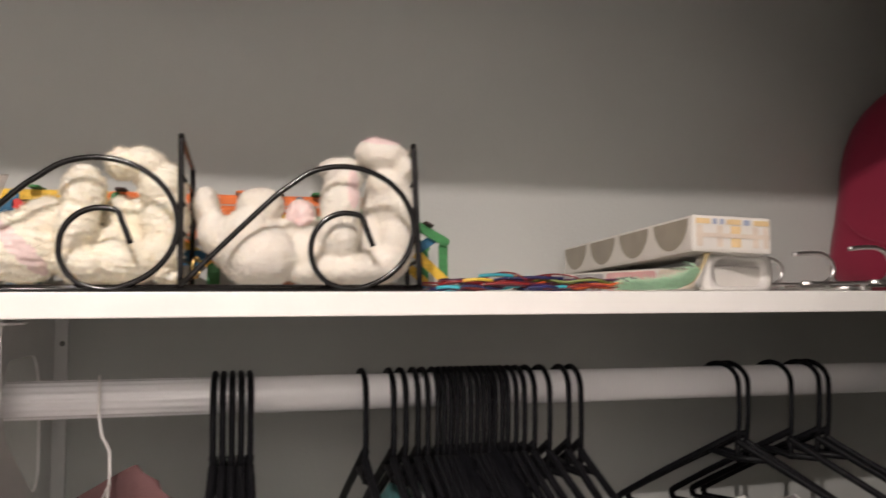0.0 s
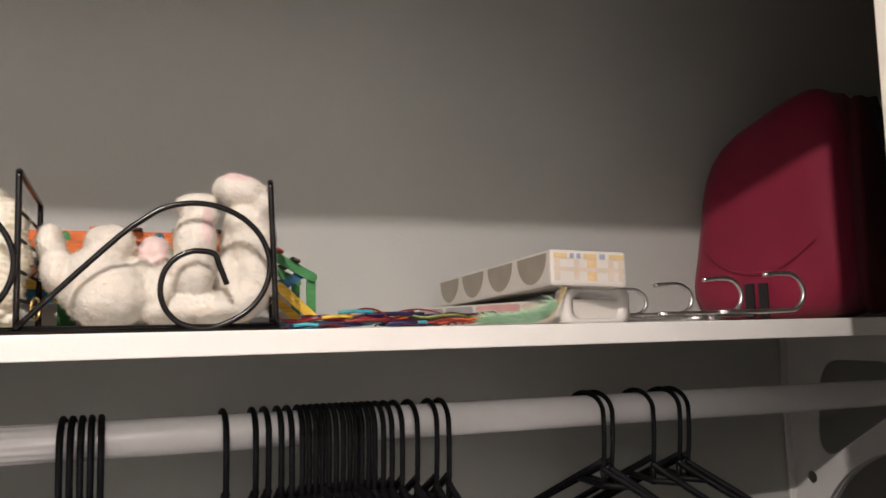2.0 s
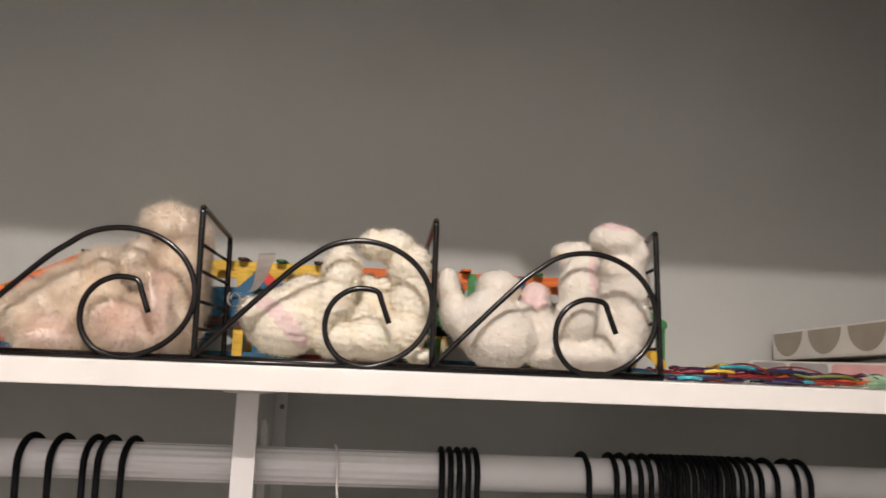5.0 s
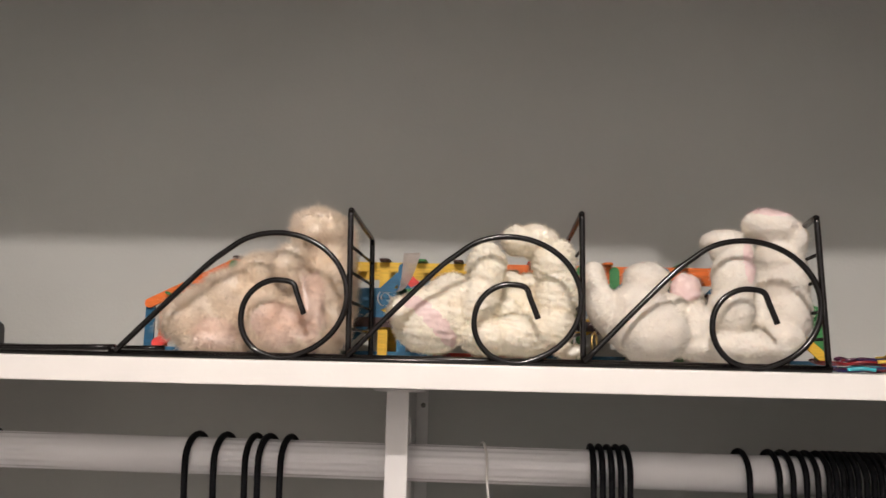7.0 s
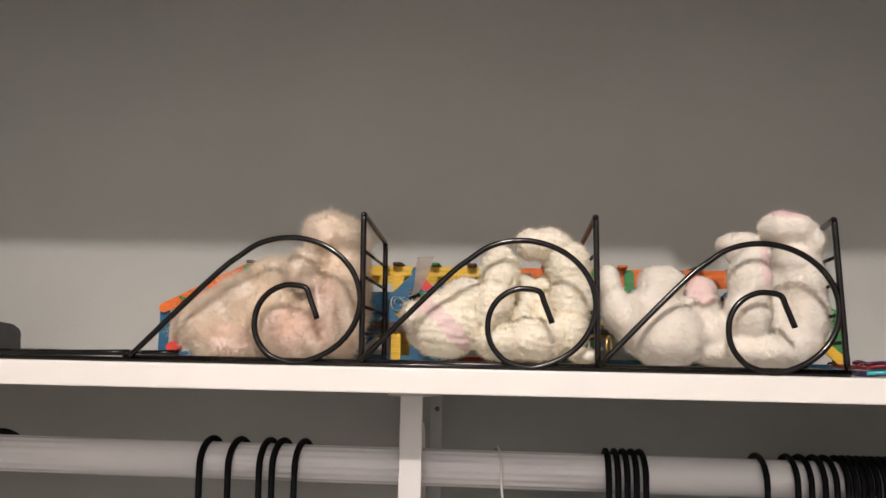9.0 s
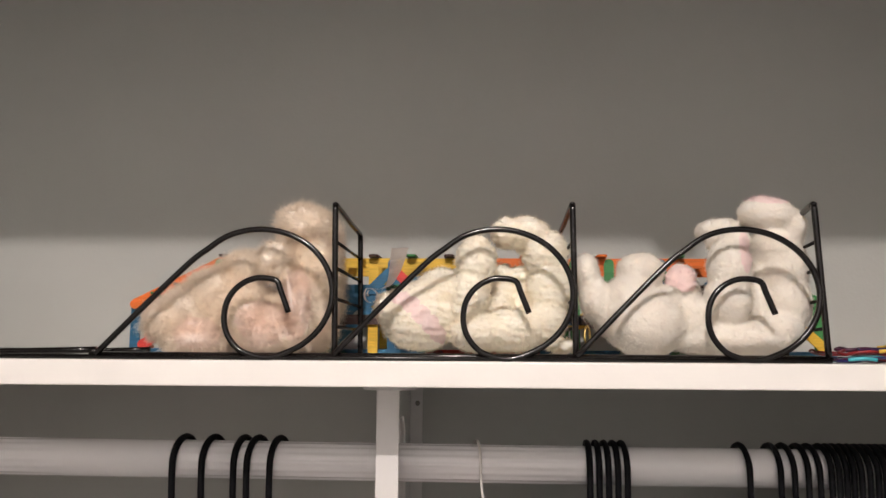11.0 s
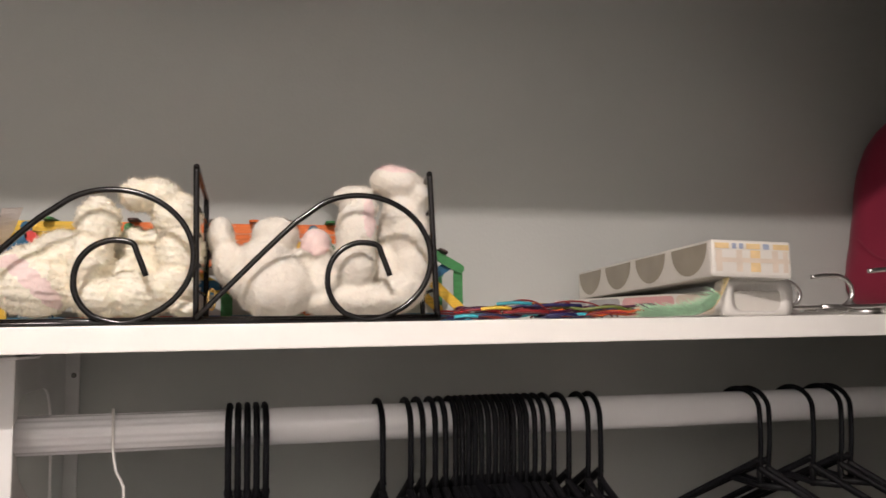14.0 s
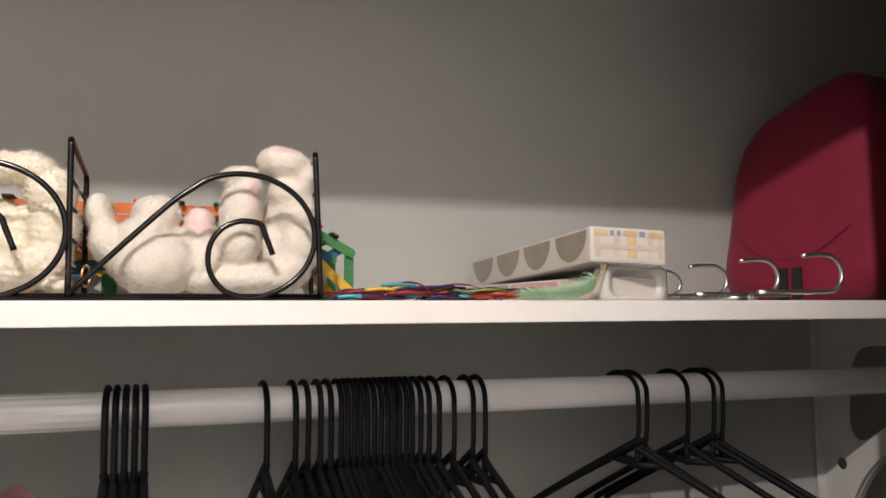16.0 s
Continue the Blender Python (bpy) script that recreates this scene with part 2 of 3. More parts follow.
# ---- the closet and the hallway in front of it ----
CL, CR, TOP = -1.05, 1.95, 2.44        # closet's side walls and the ceiling
JL, JR, HEAD = -0.58, 0.668, 2.177     # opening in the front wall
FI, FO = -0.295, -0.415                # front wall's two faces
RL, RR, RB = -2.60, 2.60, -1.46        # the hallway, unseen; its back wall stands close to bounce light into the closet

structure("wall_back", box(bmesh.new(), (CL - .1, WALL, 0), (CR + .1, WALL + .1, TOP)), WALLPAINT, "grey painted closet back wall with a satin finish", "wall")
structure("wall_left", box(bmesh.new(), (CL - .1, FI, 0), (CL, WALL, TOP)), WALLPAINT, "grey painted closet side wall", "wall")
structure("wall_right", box(bmesh.new(), (CR, FI, 0), (CR + .1, WALL, TOP)), WALLPAINT, "grey painted closet side wall in shade", "wall")
bm = bmesh.new()
box(bm, (RL - .1, FO, 0), (JL - .02, FI, TOP))
box(bm, (JR + .02, FO, 0), (RR + .1, FI, TOP))
box(bm, (JL - .02, FO, HEAD + .02), (JR + .02, FI, TOP))
structure("wall_front", bm, WALLPAINT, "painted wall round the closet opening", "wall")
bm = box(bmesh.new(), (RL - .1, RB - .1, TOP), (RR + .1, FO, TOP + .1))
hall_faces = len(bm.faces)
box(bm, (RL - .1, FO, TOP), (RR + .1, WALL + .1, TOP + .1))
bm.faces.ensure_lookup_table()
for face in bm.faces[hall_faces:]:
    face.material_index = 1
structure("ceiling", bm, (CEILPAINT, CEILDARK), "unseen ceiling, white over the hallway, darkened over the closet to dim its upper wall", "ceiling")
structure("floor", box(bmesh.new(), (RL - .1, RB - .1, -.1), (RR + .1, WALL + .1, 0)), PALEFLOOR, "unseen floor, light rosy beige to bounce light under the shelf", "floor")
structure("wall_room_back", box(bmesh.new(), (RL - .1, RB - .1, 0), (RR + .1, RB, TOP)), ROOMPAINT, "unseen plain painted hallway wall, pale to bounce light", "wall")
structure("wall_room_left", box(bmesh.new(), (RL - .1, RB, 0), (RL, FO, TOP)), ROOMPAINT, "unseen plain painted hallway wall, pale to bounce light", "wall")
structure("wall_room_right", box(bmesh.new(), (RR, RB, 0), (RR + .1, FO, TOP)), ROOMPAINT, "unseen plain painted hallway wall, pale to bounce light", "wall")

# jamb lining with a stop, on both sides and over the head
door = thing("door_1", "cream painted door jamb with a grooved edge round the opening", "door frame", kind="structure")
for side, x in ((1, JR), (-1, JL)):
    bm = bmesh.new()
    a, b = sorted((x, x + side * .018))
    box(bm, (a, FO - .004, 0), (b, FI - .016, HEAD + .018), .0015)
    part("jamb", bm, TRIM, door, smooth=False)
    bm = bmesh.new()
    box(bm, (a, FI - .010, 0), (b, FI, HEAD + .018), .0015)
    part("bead", bm, TRIM, door, smooth=False)
    bm = bmesh.new()
    a, b = sorted((x + side * .006, x + side * .062))
    box(bm, (a, FO - .020, 0), (b, FO - .0045, HEAD + .062), .003)
    part("casing", bm, TRIM, door, smooth=False)
bm = bmesh.new()
box(bm, (JL, FO - .004, HEAD), (JR, FI + .004, HEAD + .018), .0015)
part("head_jamb", bm, TRIM, door, smooth=False)
bm = bmesh.new()
box(bm, (JL + .006, FO - .020, HEAD + .006), (JR - .006, FO - .0045, HEAD + .062), .003)
part("head_casing", bm, TRIM, door, smooth=False)

# Unseen block added under the head to cast a small shadow on the wall.
bm = bmesh.new()
box(bm, (.168, -.372, HEAD - .030), (.188, -.340, HEAD), .002)
part("shadow_block", bm, STEEL, door, "small unseen steel block that casts a patch of shade on the wall", smooth=False)

# ---- shelf ----
bm = bmesh.new()
box(bm, (CL, 0.0, SHELF - .019), (CR, WALL, SHELF), .0012)
tagged(new("closet_shelf", mesh_of(bm, SHELFWHITE, False)), "long white melamine closet shelf with a squared front edge", "shelf")

# ---- hanging rod: ribbed along its middle, smooth towards the ends ----
ROD_Y, ROD_R = 0.128, 0.0165


def rod_z(x):
    return 1.6335 - 0.005 * (x - 0.2)


bm = bmesh.new()
SEG = 120
stations = [CL + (CR - CL) * i / 180 for i in range(181)]
rings = []
for x in stations:
    a = max(min(1, max(0, (x + .145) / .03)) * min(1, max(0, (.215 - x) / .04)), min(1, max(0, (x + .40) / .02)) * min(1, max(0, (-.26 - x) / .03)))
    ring = []
    for k in range(SEG):
        th = 2 * math.pi * k / SEG
        r = ROD_R - 0.0007 * a * (0.5 - 0.5 * math.cos(th * 16))
        ring.append(bm.verts.new((x, ROD_Y - r * math.cos(th), rod_z(x) + r * math.sin(th))))
    rings.append(ring)
for a, b in zip(rings, rings[1:]):
    for k in range(SEG):
        bm.faces.new((a[k], b[k], b[(k + 1) % SEG], a[(k + 1) % SEG]))
tagged(new("clothes_rod", mesh_of(bm, RODWHITE)), "white enamelled steel closet rod with fine ribs", "clothes rod")


# ---- shelf-and-rod brackets ----
def arc(c, r, a0, a1, n=8):
    return [(c[0] + r * math.cos(radians(a0 + (a1 - a0) * i / n)), c[1] + r * math.sin(radians(a0 + (a1 - a0) * i / n))) for i in range(n + 1)]


def rounded(poly, r, n=5):
    """Rounds the corners of a small polygon."""
    out = []
    k = len(poly)
    for i in range(k):
        p, a, b = Vector(poly[i]), Vector(poly[i - 1]), Vector(poly[(i + 1) % k])
        ea, eb = (a - p), (b - p)
        ra, rb = min(r, ea.length * .45), min(r, eb.length * .45)
        s, e = p + ea.normalized() * ra, p + eb.normalized() * rb
        for j in range(n + 1):
            t = j / n
            q = s * (1 - t) ** 2 + p * 2 * t * (1 - t) + e * t * t
            out.append((q.x, q.y))
    return out


def shelf_bracket(x, label):
    """A white steel bracket that carries shelf and rod; x is the plane of its plate."""
    th = thing("shelf_bracket", label, "bracket", pose(x, 0, 0), group="shelf brackets")
    under = SHELF - .0195
    brace = arc((0.082, 1.384), 0.176, 82, 22, 12)
    outline = [(WALL - .002, under), (0.080, under), (0.080, 1.575)] + brace + [(0.262, 1.40), (WALL - .002, 1.39)]
    hole_a = rounded([(0.122, 1.668), (0.226, 1.668), (0.244, 1.640), (0.252, 1.548), (0.232, 1.532), (0.122, 1.606)], 0.022)
    hole_b = arc((0.268, 1.500), 0.009, 0, 342, 14)
    bm = bmesh.new()
    slab(bm, outline, -.0012, .0012, (hole_a, hole_b))
    part("plate", bm, BRACKET, th, smooth=False)
    bm = bmesh.new()
    box(bm, (-.0125, WALL - .0052, 1.39), (.0145, WALL - .0016, under - .001), .0006)
    flange = part("wall_flange", bm, BRACKET, th, smooth=False)
    for z in (1.674, 1.46):
        bm = bmesh.new()
        bmesh.ops.create_uvsphere(bm, u_segments=10, v_segments=6, radius=.0028, matrix=pose(.009, WALL - .0055, z) @ Matrix.Diagonal((1, .5, 1, 1)))
        part("screw", bm, STEEL, flange, "dull steel screw head")
    bm = bmesh.new()
    box(bm, (-.0095, 0.078, 1.560), (.0095, 0.0812, under), .0008)
    part("front_strip", bm, BRACKET, th, smooth=False)
    bm = bmesh.new()
    box(bm, (-.0095, 0.0815, under - .003), (.0095, WALL - .006, under), .0006)
    part("top_strip", bm, BRACKET, th, smooth=False)
    bm = bmesh.new()
    bmesh.ops.create_cone(bm, cap_ends=True, segments=24, radius1=.022, radius2=.024, depth=.0022, matrix=pose(0, .094, under - .0044))
    part("top_plate", bm, BRACKET, th, smooth=False)
    bm = bmesh.new()
    inner = [(0.0785, 1.557)] + brace
    for k, (a, b) in enumerate(inner):
        for s in (-.0095, .0095):
            bm.verts.new((s, a, b))
    bm.verts.ensure_lookup_table()
    for k in range(len(inner) - 1):
        bm.faces.new([bm.verts[i] for i in (2 * k, 2 * k + 1, 2 * k + 3, 2 * k + 2)])
    bmesh.ops.solidify(bm, geom=bm.faces[:], thickness=.002)
    part("brace_strip", bm, BRACKET, th, smooth=False)
    return th


shelf_bracket(0.0355, "white steel shelf and rod bracket screwed to the wall")
shelf_bracket(1.166, "white steel shelf and rod bracket with cut-outs, in shade")


# ---- clothes hangers ----
def hanger(name="clothes_hanger"):
    """A black plastic hanger; its hook's inside top is the origin, its arms lie along y."""
    th = thing(name, "black plastic clothes hanger with a hook and sloping arms", "hanger", group="black hangers on the rod")
    R = 0.0215
    hook = [(0, R * math.cos(radians(a)), -R + R * math.sin(radians(a))) for a in range(8, 181, 14)]
    hook += [(0, -R, -R - .012), (0, -R + .001, -R - .035), (0, -R + .004, -.084)]
    bm = bmesh.new()
    tube(bm, smooth_path(hook, 2), 0.0026, 8, flat=1.15)
    part("hook", bm, HANGER, th)
    bm = bmesh.new()
    y0 = -R + .004
    for s in (1, -1):
        h = .004 * s
        arm = [(0, y0, -.075 + h), (0, y0 + s * .012, -.082 + h), (0, y0 + s * .080, -.118 + h * .5), (0, y0 + s * .132, -.147), (0, y0 + s * .145, -.156), (0, y0 + s * .143, -.164)]
        tube(bm, smooth_path(arm, 3), 0.0036, 8, flat=1.1)
    tube(bm, [(0, y0 - .143, -.164), (0, y0 + .143, -.164)], 0.0028, 8)
    part("shoulder_bar", bm, HANGER, th)
    bm = bmesh.new()
    tube(bm, [(0, y0 - .028, -.0955), (0, y0, -.0965), (0, y0 + .030, -.0905)], 0.0034, 8)
    tube(bm, [(0, y0, -.078), (0, y0, -.100)], 0.0030, 8)
    part("neck_brace", bm, HANGER, th)
    return th


def hang(x, turn, lean=0.0):
    return pose(x, ROD_Y, rod_z(x) + ROD_R + 0.0029, lean, 0, turn)


rng = random.Random(4)
first = hanger()
spots = [(-0.366, -60), (-0.358, -58), (-0.350, -56), (-0.150, -9), (-0.124, -10), (-0.097, -8), (-0.0845, -11), (-0.065, -9)]
spots += [(0.205 + .0075 * i, -2 + i) for i in range(5)]
spots += [(0.336, 3), (0.362, 2), (0.373, 3), (0.385, 1), (0.394, 2)]
spots += [(0.404 + 0.0062 * i, 2 + rng.uniform(-2, 2)) for i in range(12)]
spots += [(0.480, 3), (0.488, 4), (0.498, 4), (0.513, 5), (0.534, 3), (0.546, 3)]
spots += [(0.713, 30), (0.725, 28), (0.777, 26), (0.811, 30), (0.823, 28)]
for i, (x, turn) in enumerate(spots):
    m = hang(x, turn, rng.uniform(-1.2, 1.2))
    if i:
        copy_thing(first, m)
    else:
        first.matrix_basis = m

# a white wire hanger
wire = thing("wire_hanger", "thin white coated wire hanger with a slim hook", "hanger", hang(0.109, 10))
bm = bmesh.new()
R = 0.0195
hook = [(0, R * math.cos(radians(a)), -R + R * math.sin(radians(a))) for a in range(0, 181, 15)] + [(0, -R, -R - .01), (.003, -R + .002, -.050), (.009, -R + .003, -.062), (.009, -R + .003, -.092)]
tube(bm, smooth_path(hook, 2), .0012, 6)
part("hook", bm, WHITEWIRE, wire)
bm = bmesh.new()
for s in (1, -1):
    tube(bm, smooth_path([(.009, -R + .003, -.090), (0, -R + s * .10, -.138), (0, -R + s * .17, -.178)], 3), .0012, 6)
part("shoulder_bar", bm, WHITEWIRE, wire)


def garment(label, material, x, turn, drop, half, thick, z0=-.070):
    """A shirt that hangs over a hanger's arms."""
    bm = bmesh.new()
    n, rows = 26, 12
    grid = []
    for side in (1, -1):
        face = []
        for j in range(rows + 1):
            row = []
            for i in range(n + 1):
                u = -1 + 2 * i / n
                zt = z0 - .078 * abs(u) ** 1.05 - .012
                z = zt - drop * (j / rows)
                fold = .006 * math.sin(u * 13 + x * 40) * (j / rows) + .003 * math.sin(u * 31 + j * .3)
                row.append(bm.verts.new((side * (thick * min(1, .25 + j / 3) + fold * .6) + fold * .4, -.018 + u * half, z)))
            face.append(row)
        grid.append(face)
        for a, b in zip(face, face[1:]):
            for i in range(n):
                bm.faces.new((a[i], a[i + 1], b[i + 1], b[i]))
    for i in range(n):
        bm.faces.new((grid[0][0][i], grid[1][0][i], grid[1][0][i + 1], grid[0][0][i + 1]))
    bmesh.ops.recalc_face_normals(bm, faces=bm.faces[:])
    ob = tagged(new("hanging_shirt", mesh_of(bm, material)), label, "shirt")
    ob.matrix_world = hang(x, turn)
    return ob


garment("white cotton shirt hanging from a black hanger", CLOTHWHITE, 0.719, 29, .55, .148, .006, -.122)
garment("white cotton shirt hanging from a black hanger", CLOTHWHITE, 0.781, 26, .55, .148, .006, -.124)
garment("white and teal patterned shirt hanging from a hanger", CLOTHTEAL, 0.366, 2, .55, .145, .005, -.080)
garment("white cotton shirt hanging from a black hanger", CLOTHWHITE, 0.388, 2, .55, .145, .005, -.084)
garment("black cotton top hanging from a black hanger", CLOTHBLACK, 0.425, 6, .55, .145, .014, -.058)
garment("black cotton top hanging from a black hanger", CLOTHBLACK, 0.458, 6, .55, .145, .016, -.058)
garment("dusty red cotton shirt hanging from a wire hanger", CLOTHRED, 0.130, 40, .55, .17, .006, -.062)

# ---- wire divider rack on the shelf ----
rack = thing("wire_divider_rack", "black wire rack with scroll fronts and three upright dividers", "wire rack", pose(0, 0, SHELF))
FY, BY, PITCH = 0.012, 0.126, 0.18
WR = 0.0022


def scroll_path():
    """One scroll: a straight rise, a large round bow and a smaller one curling back inside it."""
    p = [(0.002, 0.002), (0.040, 0.041), (0.070, 0.0705), (0.084, 0.0815)]
    p += [(0.124 - .056 * math.sin(radians(a)), .048 + .0485 * math.cos(radians(a))) for a in range(28, -176, -17)]
    p.append((.130, -.0003))
    for a in range(246, 80, -17):
        r = .028 + .0035 * max(0, (a - 180) / 90)
        p.append((0.1265 + r * math.cos(radians(a)), .0315 + r * math.sin(radians(a))))
    p += [(0.1372, .0575), (0.1412, .0490), (0.1472, .0335)]
    return p


def wire_part(name, paths, r=WR):
    bm = bmesh.new()
    for q in paths:
        tube(bm, q, r, 8)
    return part(name, bm, BLACKWIRE, rack)


for i in range(3):
    x0 = PITCH * (i - 1)
    pts = smooth_path([(x0 + u, FY - .0045, v + WR) for u, v in scroll_path()], 4)
    wire_part("scroll", [pts], .0023)
for i, (x, dx, skew) in enumerate(((0.002, -.002, .003), (0.182, -.001, .002), (0.366, -.005, .014))):
    def at(y, z):
        k = (y - FY) / (BY - FY)
        return (x + dx * z / .119 + skew * k, y, z)
    frame_wire = smooth_path([at(FY, .003), at(FY, .055), at(FY, .108), at(FY + .001, .117), at(FY + .006, .1185), at(BY - .05, .1145), at(BY - .006, .112), at(BY - .001, .109), at(BY, .10), at(BY, .05), at(BY, .003)], 4)
    wire_part("divider_frame", [frame_wire], .0024)
    for z in (.0905, .0700, .0465, .0255):
        wire_part("cross_wire", [[at(FY, z), at(BY, z * .99)]], .0014)
wire_part("front_rail", [[(-.185, FY, .0032), (.368, FY, .0032)]], .0026)
wire_part("front_rail", [[(-.300, FY - .004, .0020), (.366, FY - .004, .0020)]], .0018)
wire_part("rear_rail", [[(-.185, BY, .0028), (.395, BY, .0028)]], .0024)
for i in range(22):
    x = -.165 + .0246 * i
    wire_part("base_wire", [[(x, FY, .0018), (x, BY, .0018)]], .0013)
# the folded section lies flat to the side
flat = smooth_path([(-.182 - u, FY + .004 + v, .0062) for u, v in scroll_path()], 4)
wire_part("folded_scroll", [flat], .0021)
fold = [(-.186, FY + .012, .0072), (-.294, FY + .012, .0045), (-.300, FY + .018, .0042), (-.300, BY - .006, .0042), (-.294, BY, .0045), (-.186, BY, .0072)]
wire_part("folded_divider", [smooth_path(fold, 4)], .0024)
for z in (.03, .055, .08):
    wire_part("cross_wire", [[(-.19 - z, FY + .012, .0062), (-.19 - z, BY, .0062)]], .0014)


# ---- stuffed toys lying in the rack ----
def plush(name, label, balls, base, tints, fuzz, blades, lump, lump_scale, seed, width=.0002, comb=90, ridge=0.0, bare=None, lift=.42, rounds=5):
    """One soft mesh from overlapping rounded lumps, with a nap of short fibres. balls: centre, radii, tilt about y."""
    bm = bmesh.new()
    for c, r, tilt in balls:
        bmesh.ops.create_icosphere(bm, subdivisions=3, radius=1.0, matrix=pose(*c, 0, tilt, 0) @ Matrix.Diagonal((*r, 1)))
    me = bpy.data.meshes.new("lumps")
    bm.to_mesh(me)
    bm.free()
    ob = bpy.data.objects.new("lumps", me)
    scene.collection.objects.link(ob)
    rm = ob.modifiers.new("remesh", "REMESH")
    rm.mode, rm.voxel_size = "VOXEL", 0.0016
    sm = ob.modifiers.new("smooth", "SMOOTH")
    sm.factor, sm.iterations = 0.6, rounds
    body = bpy.data.meshes.new_from_object(ob.evaluated_get(bpy.context.evaluated_depsgraph_get()))
    bpy.data.objects.remove(ob)
    n = len(body.vertices)
    co, no = np.empty(n * 3), np.empty(n * 3)
    body.vertices.foreach_get("co", co)
    body.vertices.foreach_get("normal", no)
    co, no = co.reshape(-1, 3), no.reshape(-1, 3)
    for i in range(n):
        p = Vector(co[i])
        d = lump * (noise.noise(p * lump_scale) + .5 * noise.noise(p * lump_scale * 2.3))
        if ridge:
            w = noise.noise(p * 60) * 2.2
            d += ridge * math.sin(p.z * 1050 + p.x * 160 + w * 2)
        co[i] += no[i] * d
    co[:, 2] = np.maximum(co[:, 2], SHELF + .0035)
    faces = [tuple(p.vertices) for p in body.polygons]
    cen = np.array([co[list(f)].mean(0) for f in faces])
    nor = np.array([no[list(f)].mean(0) for f in faces])
    slot = np.zeros(len(faces), int)
    for k, (c, r) in enumerate(tints):
        slot[(((cen - np.array(c[:3])) / np.array(r)) ** 2).sum(1) < 1] = c[3]
    g = np.random.RandomState(seed)
    keep = np.array([0.06 if k == bare else 1.0 for k in slot])
    area = np.array([Vector(co[f[1]] - co[f[0]]).cross(Vector(co[f[2]] - co[f[0]])).length for f in faces])
    pick = g.choice(len(faces), blades, p=area * keep / (area * keep).sum())
    vs, fs, ms = [], [], []
    base_n = n
    for b in pick:
        f = faces[b]
        w = g.dirichlet([1] * len(f))
        p = (co[list(f)] * w[:, None]).sum(0)
        q = nor[b] / (np.linalg.norm(nor[b]) + 1e-9)
        flow = np.array(noise.noise_vector(Vector(p) * comb))
        lean = flow * 1.6 + g.normal(size=3) * .45
        lean -= q * lean.dot(q)
        d = q * lift + lean * .8 + np.array((0, 0, -.12))
        d /= np.linalg.norm(d)
        side = np.cross(d, q) + g.normal(size=3) * .12
        side /= np.linalg.norm(side) + 1e-9
        ln = fuzz * g.uniform(.5, 1.3)
        wd = width
        mid = p + d * ln * .55
        tip = p + d * ln + g.normal(size=3) * ln * .2
        k = base_n + len(vs)
        vs += [p - side * wd, p + side * wd, mid + side * wd * .8, mid - side * wd * .8, tip]
        fs += [(k, k + 1, k + 2, k + 3), (k + 3, k + 2, k + 4)]
        ms += [slot[b] + 2, slot[b] + 2]
    out = bpy.data.meshes.new(name)
    out.from_pydata([tuple(v) for v in co] + [tuple(v) for v in vs], [], faces + fs)
    for m in base:
        out.materials.append(m)
    out.polygons.foreach_set("material_index", np.array(list(slot) + ms, dtype=np.int32))
    out.polygons.foreach_set("use_smooth", np.ones(len(faces) + len(fs), dtype=bool))
    out.update()
    bpy.data.meshes.remove(body)
    return tagged(new(name, out), label, "stuffed toy", group="stuffed toys in the rack")


Z = SHELF
plush("stuffed_lamb", "shaggy beige and pink stuffed lamb lying in the rack", [
    ((-0.0350, 0.070, Z + 0.1100), (0.0233, 0.030, 0.0161), 0), ((-0.0290, 0.085, Z + 0.0990), (0.0211, 0.034, 0.0256), 0), ((-0.0270, 0.072, Z + 0.0560), (0.0213, 0.034, 0.0505), 0),
    ((-0.0530, 0.046, Z + 0.0800), (0.0130, 0.022, 0.0138), -15), ((-0.0590, 0.062, Z + 0.0300), (0.0354, 0.032, 0.0254), 0), ((-0.0750, 0.046, Z + 0.0370), (0.0177, 0.022, 0.0242), 8),
    ((-0.0360, 0.040, Z + 0.0470), (0.0047, 0.014, 0.0278), -12), ((-0.0280, 0.042, Z + 0.0340), (0.0051, 0.014, 0.0236), -6), ((-0.0510, 0.045, Z + 0.0710), (0.0086, 0.016, 0.0108), 0),
    ((-0.0500, 0.040, Z + 0.0190), (0.0214, 0.016, 0.0107), 0), ((-0.1170, 0.057, Z + 0.0330), (0.0329, 0.036, 0.0281), 0), ((-0.1350, 0.052, Z + 0.0310), (0.0229, 0.030, 0.0163), 0),
    ((-0.1010, 0.060, Z + 0.0510), (0.0287, 0.034, 0.0221), 0), ((-0.0830, 0.062, Z + 0.0720), (0.0188, 0.026, 0.0137), -25), ((-0.1140, 0.050, Z + 0.0140), (0.0261, 0.034, 0.0113), 0),
    ((-0.1470, 0.050, Z + 0.0280), (0.0109, 0.022, 0.0104), 0)],
    [FURS["beige"], FURS["blush"], FURS["beige nap"], FURS["blush nap"]],
    [((-.107, .020, Z + .020, 1), (.0166, .03, .0128)), ((-.033, .026, Z + .044, 1), (.0115, .03, .0314)), ((-.058, .020, Z + .028, 1), (.0207, .03, .0197))],
    .0080, 70000, .0028, 75, 3, .00013, 70, lift=.55)
